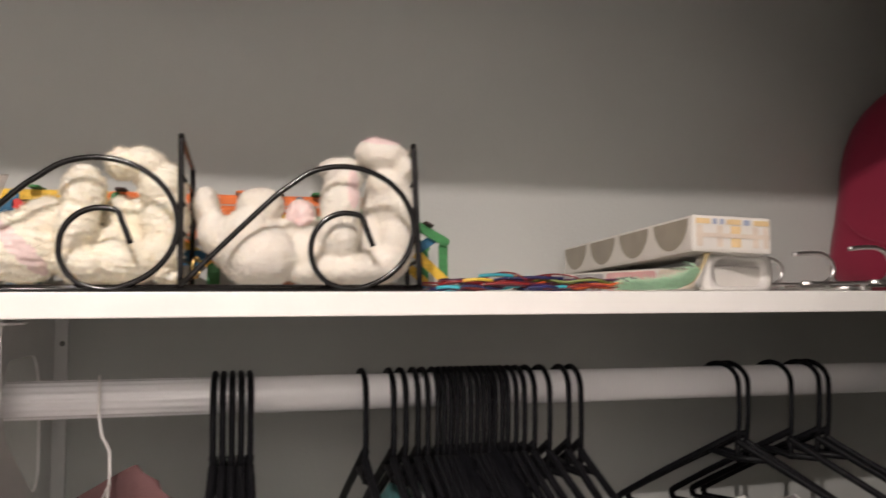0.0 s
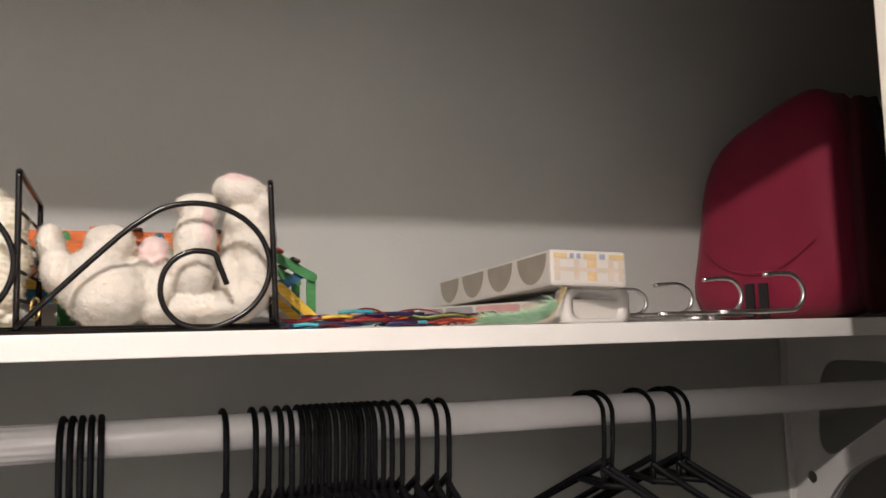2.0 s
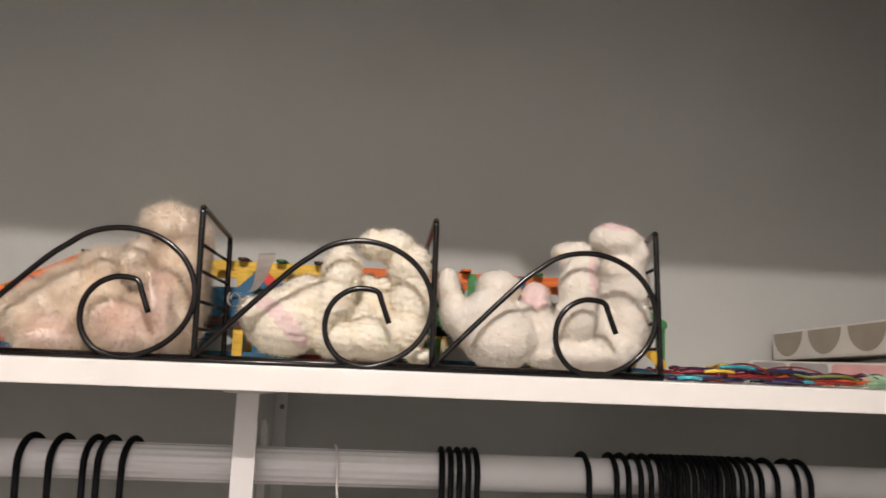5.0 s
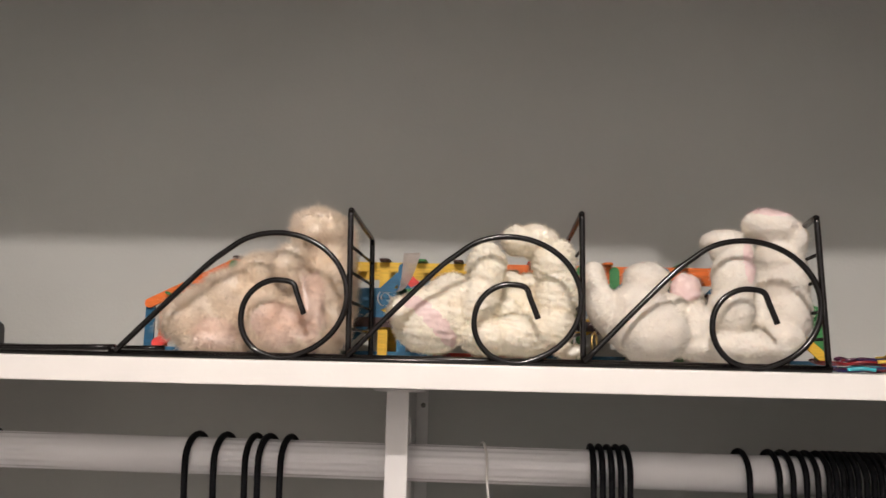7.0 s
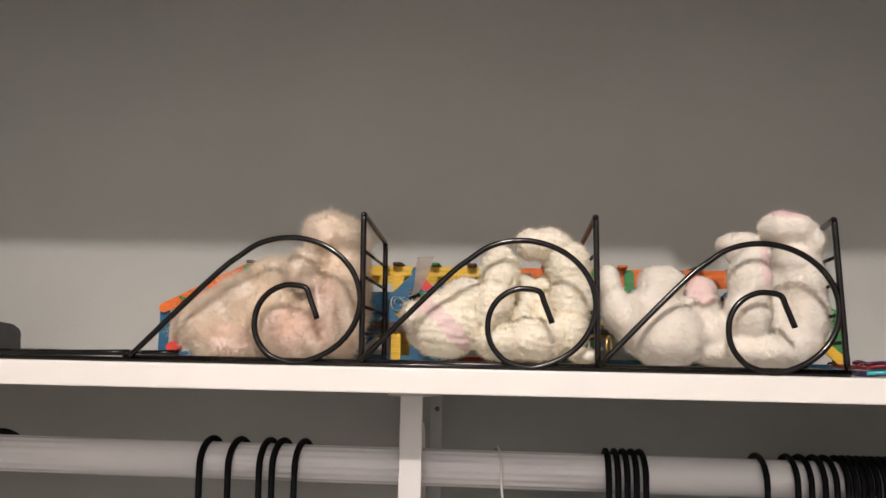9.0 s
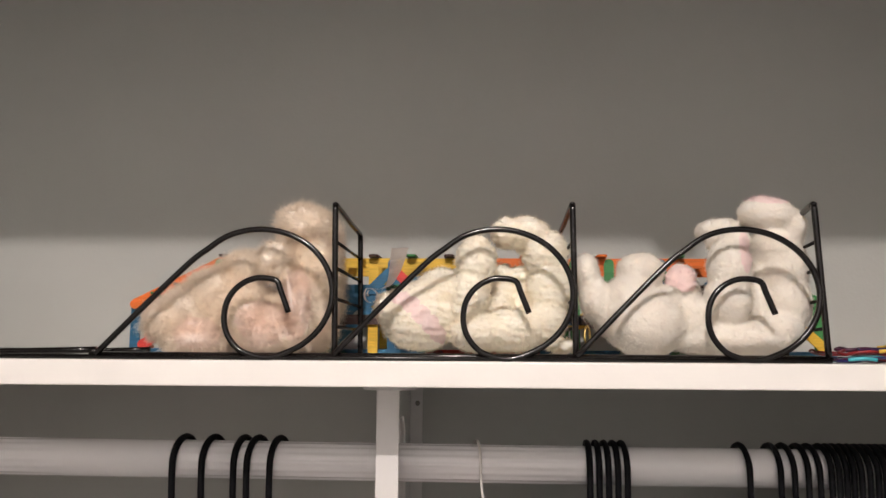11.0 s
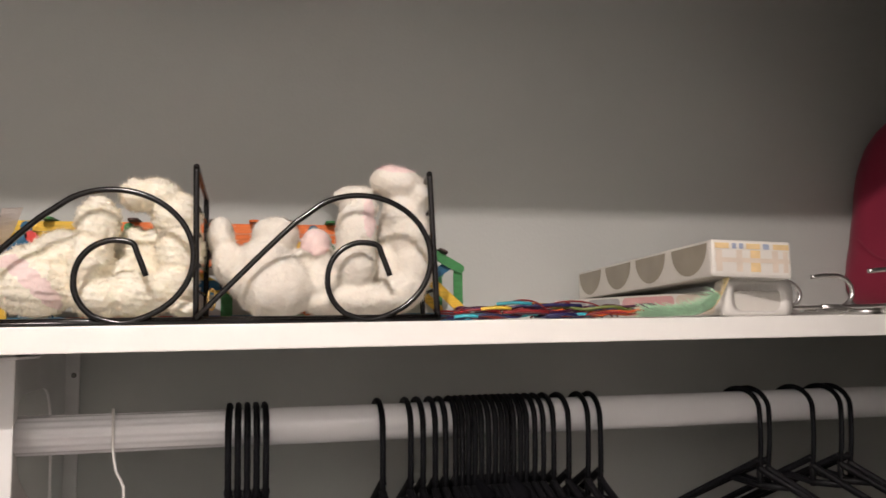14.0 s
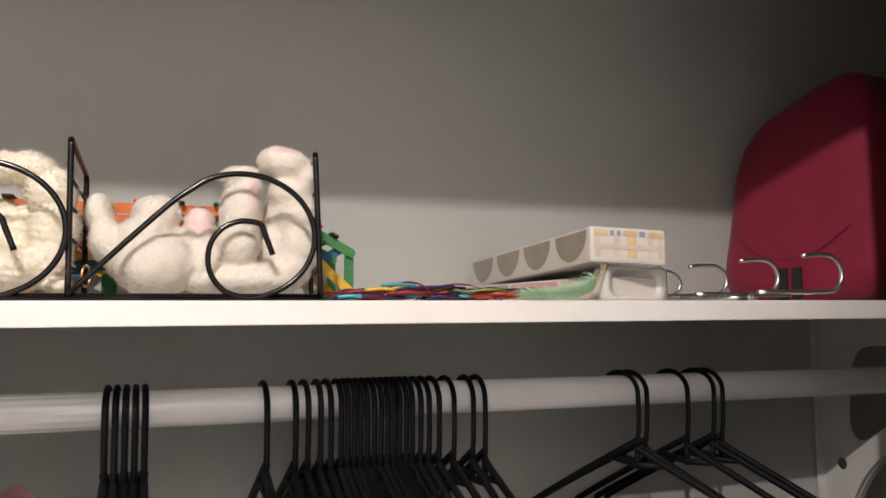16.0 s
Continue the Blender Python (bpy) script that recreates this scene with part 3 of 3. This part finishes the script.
plush("stuffed_sheep", "knobbly cream stuffed sheep with a pink band in the rack", [
    ((0.0630, 0.056, Z + 0.0350), (0.0323, 0.034, 0.0279), 0), ((0.0390, 0.044, Z + 0.0400), (0.0109, 0.022, 0.0139), -20), ((0.0800, 0.062, Z + 0.0550), (0.0241, 0.030, 0.0194), -15),
    ((0.1080, 0.042, Z + 0.0770), (0.0162, 0.018, 0.0222), 0), ((0.1030, 0.044, Z + 0.0510), (0.0159, 0.020, 0.0258), 6), ((0.1310, 0.078, Z + 0.0530), (0.0167, 0.020, 0.0272), 0),
    ((0.1270, 0.060, Z + 0.0360), (0.0122, 0.022, 0.0183), 0), ((0.1460, 0.076, Z + 0.0560), (0.0125, 0.020, 0.0229), 0), ((0.1330, 0.058, Z + 0.1030), (0.0126, 0.020, 0.0126), 0),
    ((0.1500, 0.058, Z + 0.1020), (0.0187, 0.022, 0.0146), 10), ((0.1640, 0.058, Z + 0.0860), (0.0187, 0.022, 0.0203), 0), ((0.1670, 0.057, Z + 0.0590), (0.0186, 0.022, 0.0253), 0),
    ((0.1640, 0.056, Z + 0.0320), (0.0166, 0.024, 0.0202), 10), ((0.1350, 0.055, Z + 0.0250), (0.0323, 0.032, 0.0186), 0), ((0.1110, 0.052, Z + 0.0220), (0.0241, 0.032, 0.0157), 0),
    ((0.1730, 0.030, Z + 0.0120), (0.0105, 0.013, 0.0062), 0)],
    [FURS["cream"], FURS["pink"], FURS["cream nap"], FURS["pink nap"]],
    [((.050, .030, Z + .048, 1), (.0082, .02, .0058)), ((.058, .020, Z + .043, 1), (.0073, .03, .0065)), ((.066, .020, Z + .035, 1), (.0073, .03, .0073)),
     ((.073, .020, Z + .028, 1), (.0073, .03, .0076)), ((.079, .020, Z + .020, 1), (.0073, .03, .0076)), ((.084, .020, Z + .013, 1), (.0069, .03, .0069))],
    .0030, 20000, .0014, 150, 5, .00020, 240, ridge=.00045, bare=1, lift=.75)
plush("stuffed_rabbit", "white stuffed rabbit with pink paw pads lying on its back", [
    ((0.2410, 0.048, Z + 0.0300), (0.0325, 0.034, 0.0272), 0), ((0.2320, 0.058, Z + 0.0450), (0.0241, 0.032, 0.0250), 0), ((0.2410, 0.062, Z + 0.0720), (0.0197, 0.022, 0.0157), 0),
    ((0.1980, 0.062, Z + 0.0700), (0.0108, 0.017, 0.0180), -6), ((0.2040, 0.060, Z + 0.0490), (0.0130, 0.020, 0.0201), -10), ((0.2160, 0.062, Z + 0.0410), (0.0157, 0.024, 0.0224), 0),
    ((0.2750, 0.067, Z + 0.0670), (0.0127, 0.011, 0.0131), 10), ((0.2790, 0.068, Z + 0.0530), (0.0127, 0.014, 0.0136), 0), ((0.2610, 0.060, Z + 0.0480), (0.0134, 0.020, 0.0134), 0),
    ((0.2780, 0.060, Z + 0.0310), (0.0179, 0.032, 0.0235), 0), ((0.3080, 0.054, Z + 0.0180), (0.0505, 0.034, 0.0160), 0), ((0.3030, 0.038, Z + 0.0470), (0.0182, 0.020, 0.0212), 0),
    ((0.3050, 0.038, Z + 0.0730), (0.0173, 0.017, 0.0259), 0), ((0.3100, 0.042, Z + 0.0930), (0.0144, 0.016, 0.0100), -10), ((0.3080, 0.074, Z + 0.1080), (0.0187, 0.018, 0.0101), -4),
    ((0.3080, 0.056, Z + 0.0960), (0.0156, 0.020, 0.0089), -10), ((0.3320, 0.066, Z + 0.0430), (0.0135, 0.022, 0.0248), 0), ((0.3360, 0.066, Z + 0.0720), (0.0090, 0.016, 0.0248), 0),
    ((0.3530, 0.058, Z + 0.0760), (0.0205, 0.021, 0.0268), 0), ((0.3550, 0.058, Z + 0.0480), (0.0187, 0.022, 0.0279), 0), ((0.3450, 0.056, Z + 0.0260), (0.0205, 0.026, 0.0160), 0),
    ((0.3480, 0.057, Z + 0.0920), (0.0187, 0.020, 0.0174), 0), ((0.3440, 0.056, Z + 0.1170), (0.0254, 0.022, 0.0147), 14), ((0.3590, 0.057, Z + 0.1070), (0.0125, 0.021, 0.0174), 0)],
    [FURS["white"], FURS["pink"], FURS["white nap"], FURS["pink nap"]],
    [((.342, .056, Z + .1295, 1), (.0178, .03, .0075)), ((.273, .060, Z + .066, 1), (.013, .012, .013)), ((.314, .028, Z + .084, 1), (.0055, .018, .0166))],
    .0024, 26000, .0011, 85, 7, .00013, 110, lift=.9, rounds=11)

# sheer ribbon on the sheep: a strip that falls forward and rolls up at its end
bm = bmesh.new()
path = smooth_path([(.0465, .050, Z + .090), (.0450, .047, Z + .080), (.0425, .044, Z + .068), (.0390, .034, Z + .058), (.0330, .022, Z + .0545)], 5)
path += [Vector((.0290 - (.0078 - .0003 * k) * math.cos(radians(70 - 25 * k)) * .9, .020 - .0008 * k, Z + .0495 + (.0078 - .0003 * k) * math.sin(radians(70 - 25 * k)))) for k in range(1, 20)]
ring = []
for i, p in enumerate(path):
    k = min(1, i / 20)
    across = Vector((1 - k, .25 + .75 * k, .1)).normalized() * (.0072 - .0022 * k)
    ring.append((bm.verts.new(p + across), bm.verts.new(p - across)))
for a, b in zip(ring, ring[1:]):
    bm.faces.new((a[0], a[1], b[1], b[0]))
bmesh.ops.solidify(bm, geom=bm.faces[:], thickness=.0003)
tagged(new("ribbon_loop", mesh_of(bm, RIBBON)), "curled sheer white ribbon lying on the cream toy", "ribbon")

# small gold ring between two toys
bm = bmesh.new()
tube(bm, [(.1925 + .0025 * math.cos(radians(a)), .026 + .004 * math.cos(radians(a)), Z + .0190 + .0080 * math.sin(radians(a))) for a in range(0, 360, 15)], .0009, 8, closed=True)
tagged(new("metal_ring", mesh_of(bm, GOLD)), "small gold coloured metal ring standing between two stuffed toys", "ring")

# ---- bridge of coloured craft sticks behind the toys ----
bridge = thing("craft_stick_bridge", "toy truss bridge glued from coloured wooden craft sticks", "model bridge", pose(0, 0, Z))


def stick(a, b, color, flatdir=(0, 1, 0), width=.0092):
    """A craft stick with round ends from a to b, its flat side along flatdir."""
    a, b = Vector(a), Vector(b)
    d = (b - a).normalized()
    nrm = Vector(flatdir)
    nrm = (nrm - d * nrm.dot(d)).normalized()
    w = d.cross(nrm)
    L = (b - a).length
    pts = [(L / 2 * s - s * width / 2 + s * width / 2 * math.sin(radians(t)) , s * width / 2 * math.cos(radians(t))) for s in (1, -1) for t in (0, 30, 60, 90, 120, 150, 180)]
    bm = bmesh.new()
    mid = (a + b) / 2
    top = [bm.verts.new(mid + d * u + w * v + nrm * .001) for u, v in pts]
    bot = [bm.verts.new(mid + d * u + w * v - nrm * .001) for u, v in pts]
    bm.faces.new(top)
    bm.faces.new(bot[::-1])
    for i in range(len(pts)):
        j = (i + 1) % len(pts)
        bm.faces.new((top[j], top[i], bot[i], bot[j]))
    bmesh.ops.recalc_face_normals(bm, faces=bm.faces[:])
    return part("craft_stick", bm, STICKS[color], bridge, color + " craft stick", smooth=False)


TZ = 0.0895
for yy, off in ((0.160, 0), (0.245, 2)):
    s = -1 if yy < .2 else 1
    xs = [-.135, -.050, .030, .115, .200, .280, .358]
    for i in range(6):
        stick((xs[i] - .008, yy + s * .0012 * (i % 2), TZ), (xs[i + 1] + .008, yy + s * .0012 * (i % 2), TZ), ("yellow", "yellow", "yellow", "orange", "orange", "orange")[i])
    stick((-.220, yy - .002, .048), (-.128, yy - .002, TZ + .004), "orange")
    stick((.350, yy - .002, TZ + .004), (.429, yy - .002, .050), "green")
    stick((-.216, yy + .002, .002), (-.216, yy + .002, .052), "blue")
    stick((-.203, yy + .004, .003), (-.203, yy + .004, .046), "orange")
    stick((-.210, yy - .004, .010), (-.165, yy - .004, .034), "red")
    stick((.424, yy + .002, .002), (.424, yy + .002, .052), "green")
    stick((.388, yy - .004, .046), (.427, yy - .004, .010), "yellow")
    stick((.375, yy + .004, .030), (.418, yy + .004, .058), "blue")
    stick((-.222, yy, .004), (-.11, yy, .004), "blue")
    for i in range(6):
        stick((-.12 + .09 * i, yy, .004), (-.012 + .09 * i, yy, .004), ("green", "blue", "red", "blue", "green", "blue")[i])
    for i, x in enumerate(xs):
        stick((x, yy + s * .0032, .002), (x, yy + s * .0032, TZ + .004), ("green", "yellow", "blue", "green", "green", "blue", "yellow")[i])
    stick((.012, yy + s * .0034, .002), (.012, yy + s * .0034, TZ - .002), "yellow")
    stick((.002, yy + s * .0058, .050), (.060, yy + s * .0058, .074), "blue")
    stick((.232, yy + s * .0036, .040), (.232, yy + s * .0036, TZ + .004), "green")
    stick((.218, yy + s * .0058, .052), (.258, yy + s * .0058, TZ + .001), "blue")
    for i in range(6):
        stick((xs[i] - .006, yy + s * .0076, .064), (xs[i + 1] + .006, yy + s * .0076, .064), ("blue", "blue", "green", "brown", "blue", "brown")[i])
        stick((xs[i] - .006, yy + s * .0076, .036), (xs[i + 1] + .006, yy + s * .0076, .036), ("brown", "brown", "blue", "blue", "brown", "green")[i])
    for i in range(6):
        a, b = (xs[i], xs[i + 1]) if (i + off) % 2 else (xs[i + 1], xs[i])
        stick((a, yy + s * .004, .006), (b, yy + s * .004, TZ - .006), ("blue", "blue", "red", "orange", "orange", "blue")[i])
        stick((b, yy + s * .006, .030), (a, yy + s * .006, TZ - .010), ("brown", "blue", "green", "yellow", "yellow", "green")[i])
for i in range(15):
    x = -.130 + .0355 * i
    stick((x, .146, TZ + .0062), (x + .003, .262, TZ + .0062), ("brown", "red", "brown", "orange", "brown", "green", "brown")[i % 7], (0, 0, 1))
for k in (.25, .5, .75):
    stick((-.216 + .085 * k, .148, .050 + .036 * k), (-.214 + .085 * k, .258, .050 + .036 * k), "brown" if k == .5 else "green", (.4, 0, 1))
    stick((.358 + .066 * k, .148, TZ + .0075 - .037 * k), (.360 + .066 * k, .258, TZ + .0075 - .037 * k), "red" if k == .5 else "brown", (.5, 0, 1))

# ---- loose loops of coloured cord beside the rack ----
rng = random.Random(11)
names = ["plum", "red", "navy", "red", "cyan", "plum", "red", "navy", "orange", "red", "plum", "yellow", "red", "navy", "plum", "red", "olive", "red", "navy", "orange", "plum", "red"]
for i, c in enumerate(names):
    cx, cy = .392 + .0072 * i, .034 + rng.uniform(-.016, .045)
    ra, rb = rng.uniform(.020, .042), rng.uniform(.012, .026)
    zz, tilt = .0022 + .0008 * (i * 7 % 13), rng.uniform(-.08, .08)
    turn = rng.uniform(-.5, .5)
    pts = []
    for k in range(14):
        a = 2 * math.pi * k / 14
        u, v = ra * math.cos(a) * rng.uniform(.88, 1.12), rb * math.sin(a) * rng.uniform(.88, 1.12)
        pts.append((max(.378, cx + u * math.cos(turn) - v * math.sin(turn)), max(.004, cy + u * math.sin(turn) + v * math.cos(turn)), Z + max(.0018, zz + u * tilt + rng.uniform(-.0016, .0016))))
    bm = bmesh.new()
    tube(bm, smooth_path(pts, 4, True), rng.uniform(.0009, .0015), 7, closed=True)
    tagged(new("cord_loop", mesh_of(bm, CORDS[c])), c + " plastic cord bent into a loop in a loose tangle", "cord", group="tangle of coloured cords")
for i, (x0, x1, h) in enumerate(((.420, .468, .015), (.455, .530, .014), (.43, .49, .012), (.50, .545, .009))):
    pts = [(x0 + (x1 - x0) * k / 6, .03 + .01 * i + .012 * math.sin(k), Z + .0016 + h * math.sin(math.pi * k / 6)) for k in range(7)]
    bm = bmesh.new()
    tube(bm, smooth_path(pts, 4), .0008, 6)
    tagged(new("cord_loop", mesh_of(bm, CORDS["red"])), "thin red cord arching up out of a loose tangle", "cord", group="tangle of coloured cords")
for i, (x, y, ln, c, tn, h) in enumerate(((.389, .010, .022, "cyan", -.6, .003), (.468, .022, .052, "navy", -.05, .011), (.415, .012, .026, "yellow", .1, .009), (.520, .018, .040, "orange", -.25, .005), (.487, .008, .014, "cyan", 0, .003), (.432, .016, .030, "cyan", -.05, .013), (.535, .04, .040, "navy", -.2, .007), (.440, .010, .040, "red", .1, .006), (.470, .007, .028, "navy", 0, .003))):
    bm = bmesh.new()
    z = Z + h
    d = Vector((math.cos(tn), math.sin(tn) * .4, 0)) * ln / 2
    tube(bm, smooth_path([Vector((x, y, z)) - d, Vector((x, y - .002, z + .001)), Vector((x, y, z)) + d], 4), .0015, 8)
    tagged(new("cord_end", mesh_of(bm, CORDS[c])), c + " plastic cord clasp in the tangle", "cord", group="tangle of coloured cords")

# ---- two slim boxes stacked ----
def carton(name, label, m, size, print_side):
    """A slim box: length along -y from its front end; print_side adds what is printed on it."""
    w, d, h = size
    th = thing(name, label, "box", m)
    bm = bmesh.new()
    box(bm, (0, 0, 0), (w, d, h), .003)
    part("body", bm, CARD, th, smooth=False)
    print_side(th, w, d, h)
    return th


def flat_print(th, name, pts, material, off):
    """A thin printed patch; pts in the plane's own u, v; off maps u, v to the face."""
    bm = bmesh.new()
    vs = [bm.verts.new(off(u, v)) for u, v in pts]
    bm.faces.new(vs)
    part(name, bm, material, th, smooth=False)


def top_print(th, w, d, h):
    n = 4
    for i in range(n):
        c = .036 + i * d / n
        pts = [(c + .030 * math.sin(radians(a)), h - .003 - .80 * h * math.cos(radians(a)) ** 1.0) for a in range(-90, 91, 15)]
        flat_print(th, "scallop", [(u, v) for u, v in pts if u < d - .004], TAUPE, lambda u, v: (-.0004, u, v))
    for a, b, m in ((.004, .010, CARDPEACH), (.024, .030, CARDPEACH), (.038, .048, CARDYELLOW), (.060, .066, CARDPEACH), (.071, .076, CARDPEACH)):
        flat_print(th, "stripe", [(a, .005), (b, .005), (b, h - .009), (a, h - .009)], m, lambda u, v: (u, -.0004, v))
    flat_print(th, "stripe", [(.003, .013), (.077, .013), (.077, .017), (.003, .017)], CARDPEACH, lambda u, v: (u, -.0008, v))
    for a, b, m in ((.003, .017, CARDYELLOW), (.020, .024, CARDBLUE), (.027, .031, CARDBLUE), (.034, .048, CARDYELLOW), (.051, .057, CARDBLUE), (.061, .077, CARDYELLOW)):
        flat_print(th, "stripe", [(a, h - .008), (b, h - .008), (b, h - .0032), (a, h - .0032)], m, lambda u, v: (u, -.0008, v))


def low_print(th, w, d, h):
    for i, m in enumerate((CARDPEACH, CARDPINK, CARDGREY, CARDGREY)):
        a, b = ((.011, .060), (.062, .138), (.142, .196), (.200, .254))[i]
        flat_print(th, "patch", rounded([(a, .002), (b, .002), (b, h - .002), (a, h - .002)], .006), m, lambda u, v: (-.0004, u, v))


low = carton("plastic_box", "slim frosted plastic box with pink and grey side panels", pose(.628, .016, Z + .0005, 0, 0, 12.5), (.080, .262, .0225), low_print)
bm = bmesh.new()
outer = rounded([(-.001, -.0005), (.082, -.0005), (.082, .0325), (-.001, .0325)], .009, 6)
inner = rounded([(.008, .004), (.071, .004), (.071, .0285), (.008, .0285)], .013, 6)
lo_o = [bm.verts.new((u, -.004, v)) for u, v in outer]
lo_i = [bm.verts.new((u, -.004, v)) for u, v in inner]
bk_o = [bm.verts.new((u, .010, v)) for u, v in outer]
bk_i = [bm.verts.new((u, .0045, v)) for u, v in inner]
k = len(outer)
for i in range(k):
    j = (i + 1) % k
    bm.faces.new((lo_o[i], lo_o[j], lo_i[j], lo_i[i]))
    bm.faces.new((lo_o[j], lo_o[i], bk_o[i], bk_o[j]))
    bm.faces.new((lo_i[i], lo_i[j], bk_i[j], bk_i[i]))
bm.faces.new(bk_i)
bmesh.ops.recalc_face_normals(bm, faces=bm.faces[:])
part("end_cap", bm, FROST, low, "frosted plastic cap with a recessed oval")
carton("paper_box", "slim white carton with taupe scallops and a plaid end", pose(.607, .000, Z + .0345, -2.2, 1.5, 0), (.080, .282, .033), top_print)

# ---- green feather ----
feather = thing("feather", "soft green feather with an orange base lying on the shelf", "feather")
bm = bmesh.new()
shaft = smooth_path([(.548, .004, Z + .003), (.580, .002, Z + .004), (.608, .003, Z + .008), (.626, .004, Z + .034)], 10)
tube(bm, shaft, .0006, 5)
part("shaft", bm, FEATHERTIP, feather)
rng = random.Random(5)
for name, lo, hi, m in (("vane", 0, 24, FEATHER), ("down", 20, 30, FEATHERTIP)):
    bm = bmesh.new()
    for i in range(1500 if name == "vane" else 140):
        k = rng.uniform(lo, hi)
        a = shaft[int(k)].lerp(shaft[min(int(k) + 1, 30)], k % 1)
        s = rng.choice((-1, 1))
        ln = rng.uniform(.008, .022) * (1 if name == "vane" else .35)
        d = Vector((-.85, rng.uniform(-.5, .3), s * rng.uniform(.0, .50) + .12)).normalized()
        b, c = a + d * ln * .5 + Vector((0, 0, .001)), a + d * ln + Vector((0, 0, rng.uniform(-.003, .002)))
        w = Vector((.00012, 0, .0002))
        q = [bm.verts.new(p) for p in (a - w, a + w, b + w, b - w)] + [bm.verts.new(c)]
        for v in q:
            v.co.z = max(v.co.z, Z + .0008)
        bm.faces.new(q[:4])
        bm.faces.new((q[3], q[2], q[4]))
    part(name, bm, m, feather)

# ---- chrome hook rack lying on the shelf ----
hooks = thing("hook_rack", "chrome over-door hook rack lying on the shelf with its hooks up", "hook rack", pose(0, 0, Z))
bm = bmesh.new()
box(bm, (-.0055, .003, .0005), (.0055, .225, .0035), .0006, pose(.792, 0, 0, 0, 0, 22.6))
part("bar", bm, CHROME, hooks, smooth=False)
for y, x, low in ((.008, -.001, .0045), (.066, -.030, .006), (.120, -.054, .009), (.176, -.076, .012)):
    bm = bmesh.new()
    box(bm, (.786 + x, y - .009, .0037), (.834 + x, y + .009, .0062), .0006)
    plate = part("plate", bm, CHROME, hooks, smooth=False)
    bm = bmesh.new()
    p = [(.800, 0, .0085), (.850, 0, .0082), (.878, 0, .0090)] + [(.887 + .0215 * math.cos(radians(a)), 0, .0300 + .0215 * math.sin(radians(a))) for a in range(-72, 94, 15)] + [(.874, 0, .0512), (.858, 0, .0495)]
    tube(bm, smooth_path([(u + x, y + v, w - low * max(0, w - .009) / .043) for u, v, w in p], 3), .0024, 8)
    part("hook", bm, CHROME, hooks)
bm = bmesh.new()
bmesh.ops.create_cone(bm, cap_ends=True, segments=28, radius1=.016, radius2=.014, depth=.005, matrix=pose(.775, .016, .003))
part("disc", bm, CHROME, hooks)

# ---- crimson backpack against the wall ----
ax = Vector((.327, -.945, 0)).normalized()
nx = Vector((.945, .327, 0))
base = Matrix(((ax.x, nx.x, 0, .996), (ax.y, nx.y, 0, .296), (0, 0, 1, Z), (0, 0, 0, 1)))
base.translation.x -= .015
pack = thing("backpack", "small crimson nylon backpack with a front flap and black straps", "backpack", base)


def soft_block(lo, hi, taper, power=5.0, bulge=0.0, seg=22, dent=0.0):
    """A stuffed block with rounded edges; taper narrows its top."""
    bm = bmesh.new()
    bmesh.ops.create_uvsphere(bm, u_segments=seg * 2, v_segments=seg, radius=1.0)
    lo, hi = Vector(lo), Vector(hi)
    for v in bm.verts:
        c = v.co
        s = (abs(c.x) ** power + abs(c.y) ** power + abs(c.z) ** power) ** (1 / power)
        c = c / s
        q = Vector((c.x, c.y, c.z))
        k = (c.z + 1) / 2
        q.x *= 1 - taper[0] * k ** 2.2
        q.y *= 1 - taper[1] * k
        w = noise.noise(c * 2.2) * dent
        v.co = Vector((lo.x + (q.x + 1) / 2 * (hi.x - lo.x), lo.y + (q.y + 1) / 2 * (hi.y - lo.y), lo.z + (q.z + 1) / 2 * (hi.z - lo.z))) + q * w
    return bm


def slope(bm):
    """The side by the wall slumps lower."""
    for v in bm.verts:
        k = min(1, max(0, v.co.x / .23))
        v.co.x += .07 * v.co.z * (1 - k)
        v.co.z *= 0.74 + 0.255 * math.sin(k * math.pi / 2)
    return bm


part("main_body", slope(soft_block((-.010, .006, 0), (.224, .165, .312), (.12, .16), 5.5, seg=30, dent=.004)), CRIMSON, pack)
bm = bmesh.new()
seam = smooth_path([(.036, .0052, .098), (.060, .0040, .074), (.100, .0036, .062), (.145, .0040, .070), (.188, .0052, .100)], 6)
tube(bm, seam, .0007, 6)
part("flap_edge", bm, CRIMSON, pack)
for u in (.098, .117):
    bm = bmesh.new()
    box(bm, (u - .006, .0005, .004), (u + .006, .0050, .048), .0008)
    part("strap", bm, STRAP, pack, "black webbing strap", smooth=False)
part("side_panel", soft_block((.216, .034, .006), (.236, .150, .285), (.05, .18), 5, seg=16, dent=.002), MAROON, pack)
bm = bmesh.new()
tube(bm, smooth_path([(.243, .090, .02), (.250, .088, .10), (.247, .092, .20), (.232, .096, .285)], 5), .007, 8, flat=.4)
part("shoulder_strap", bm, STRAP, pack, "black padded strap")
bm = bmesh.new()
tube(bm, smooth_path([(.085, .110, .284), (.095, .112, .300), (.120, .112, .306), (.145, .112, .306), (.160, .110, .294)], 5), .004, 8)
part("grab_loop", bm, STRAP, pack, "black webbing loop")

# ---- dark pouch at the far end of the shelf ----
tagged(new("zip_pouch", mesh_of(soft_block((-.47, .11, Z), (-.372, .20, Z + .034), (.06, .1), 6, seg=14, dent=.001), GREYPLASTIC)), "dark grey fabric pouch standing on the shelf", "pouch")
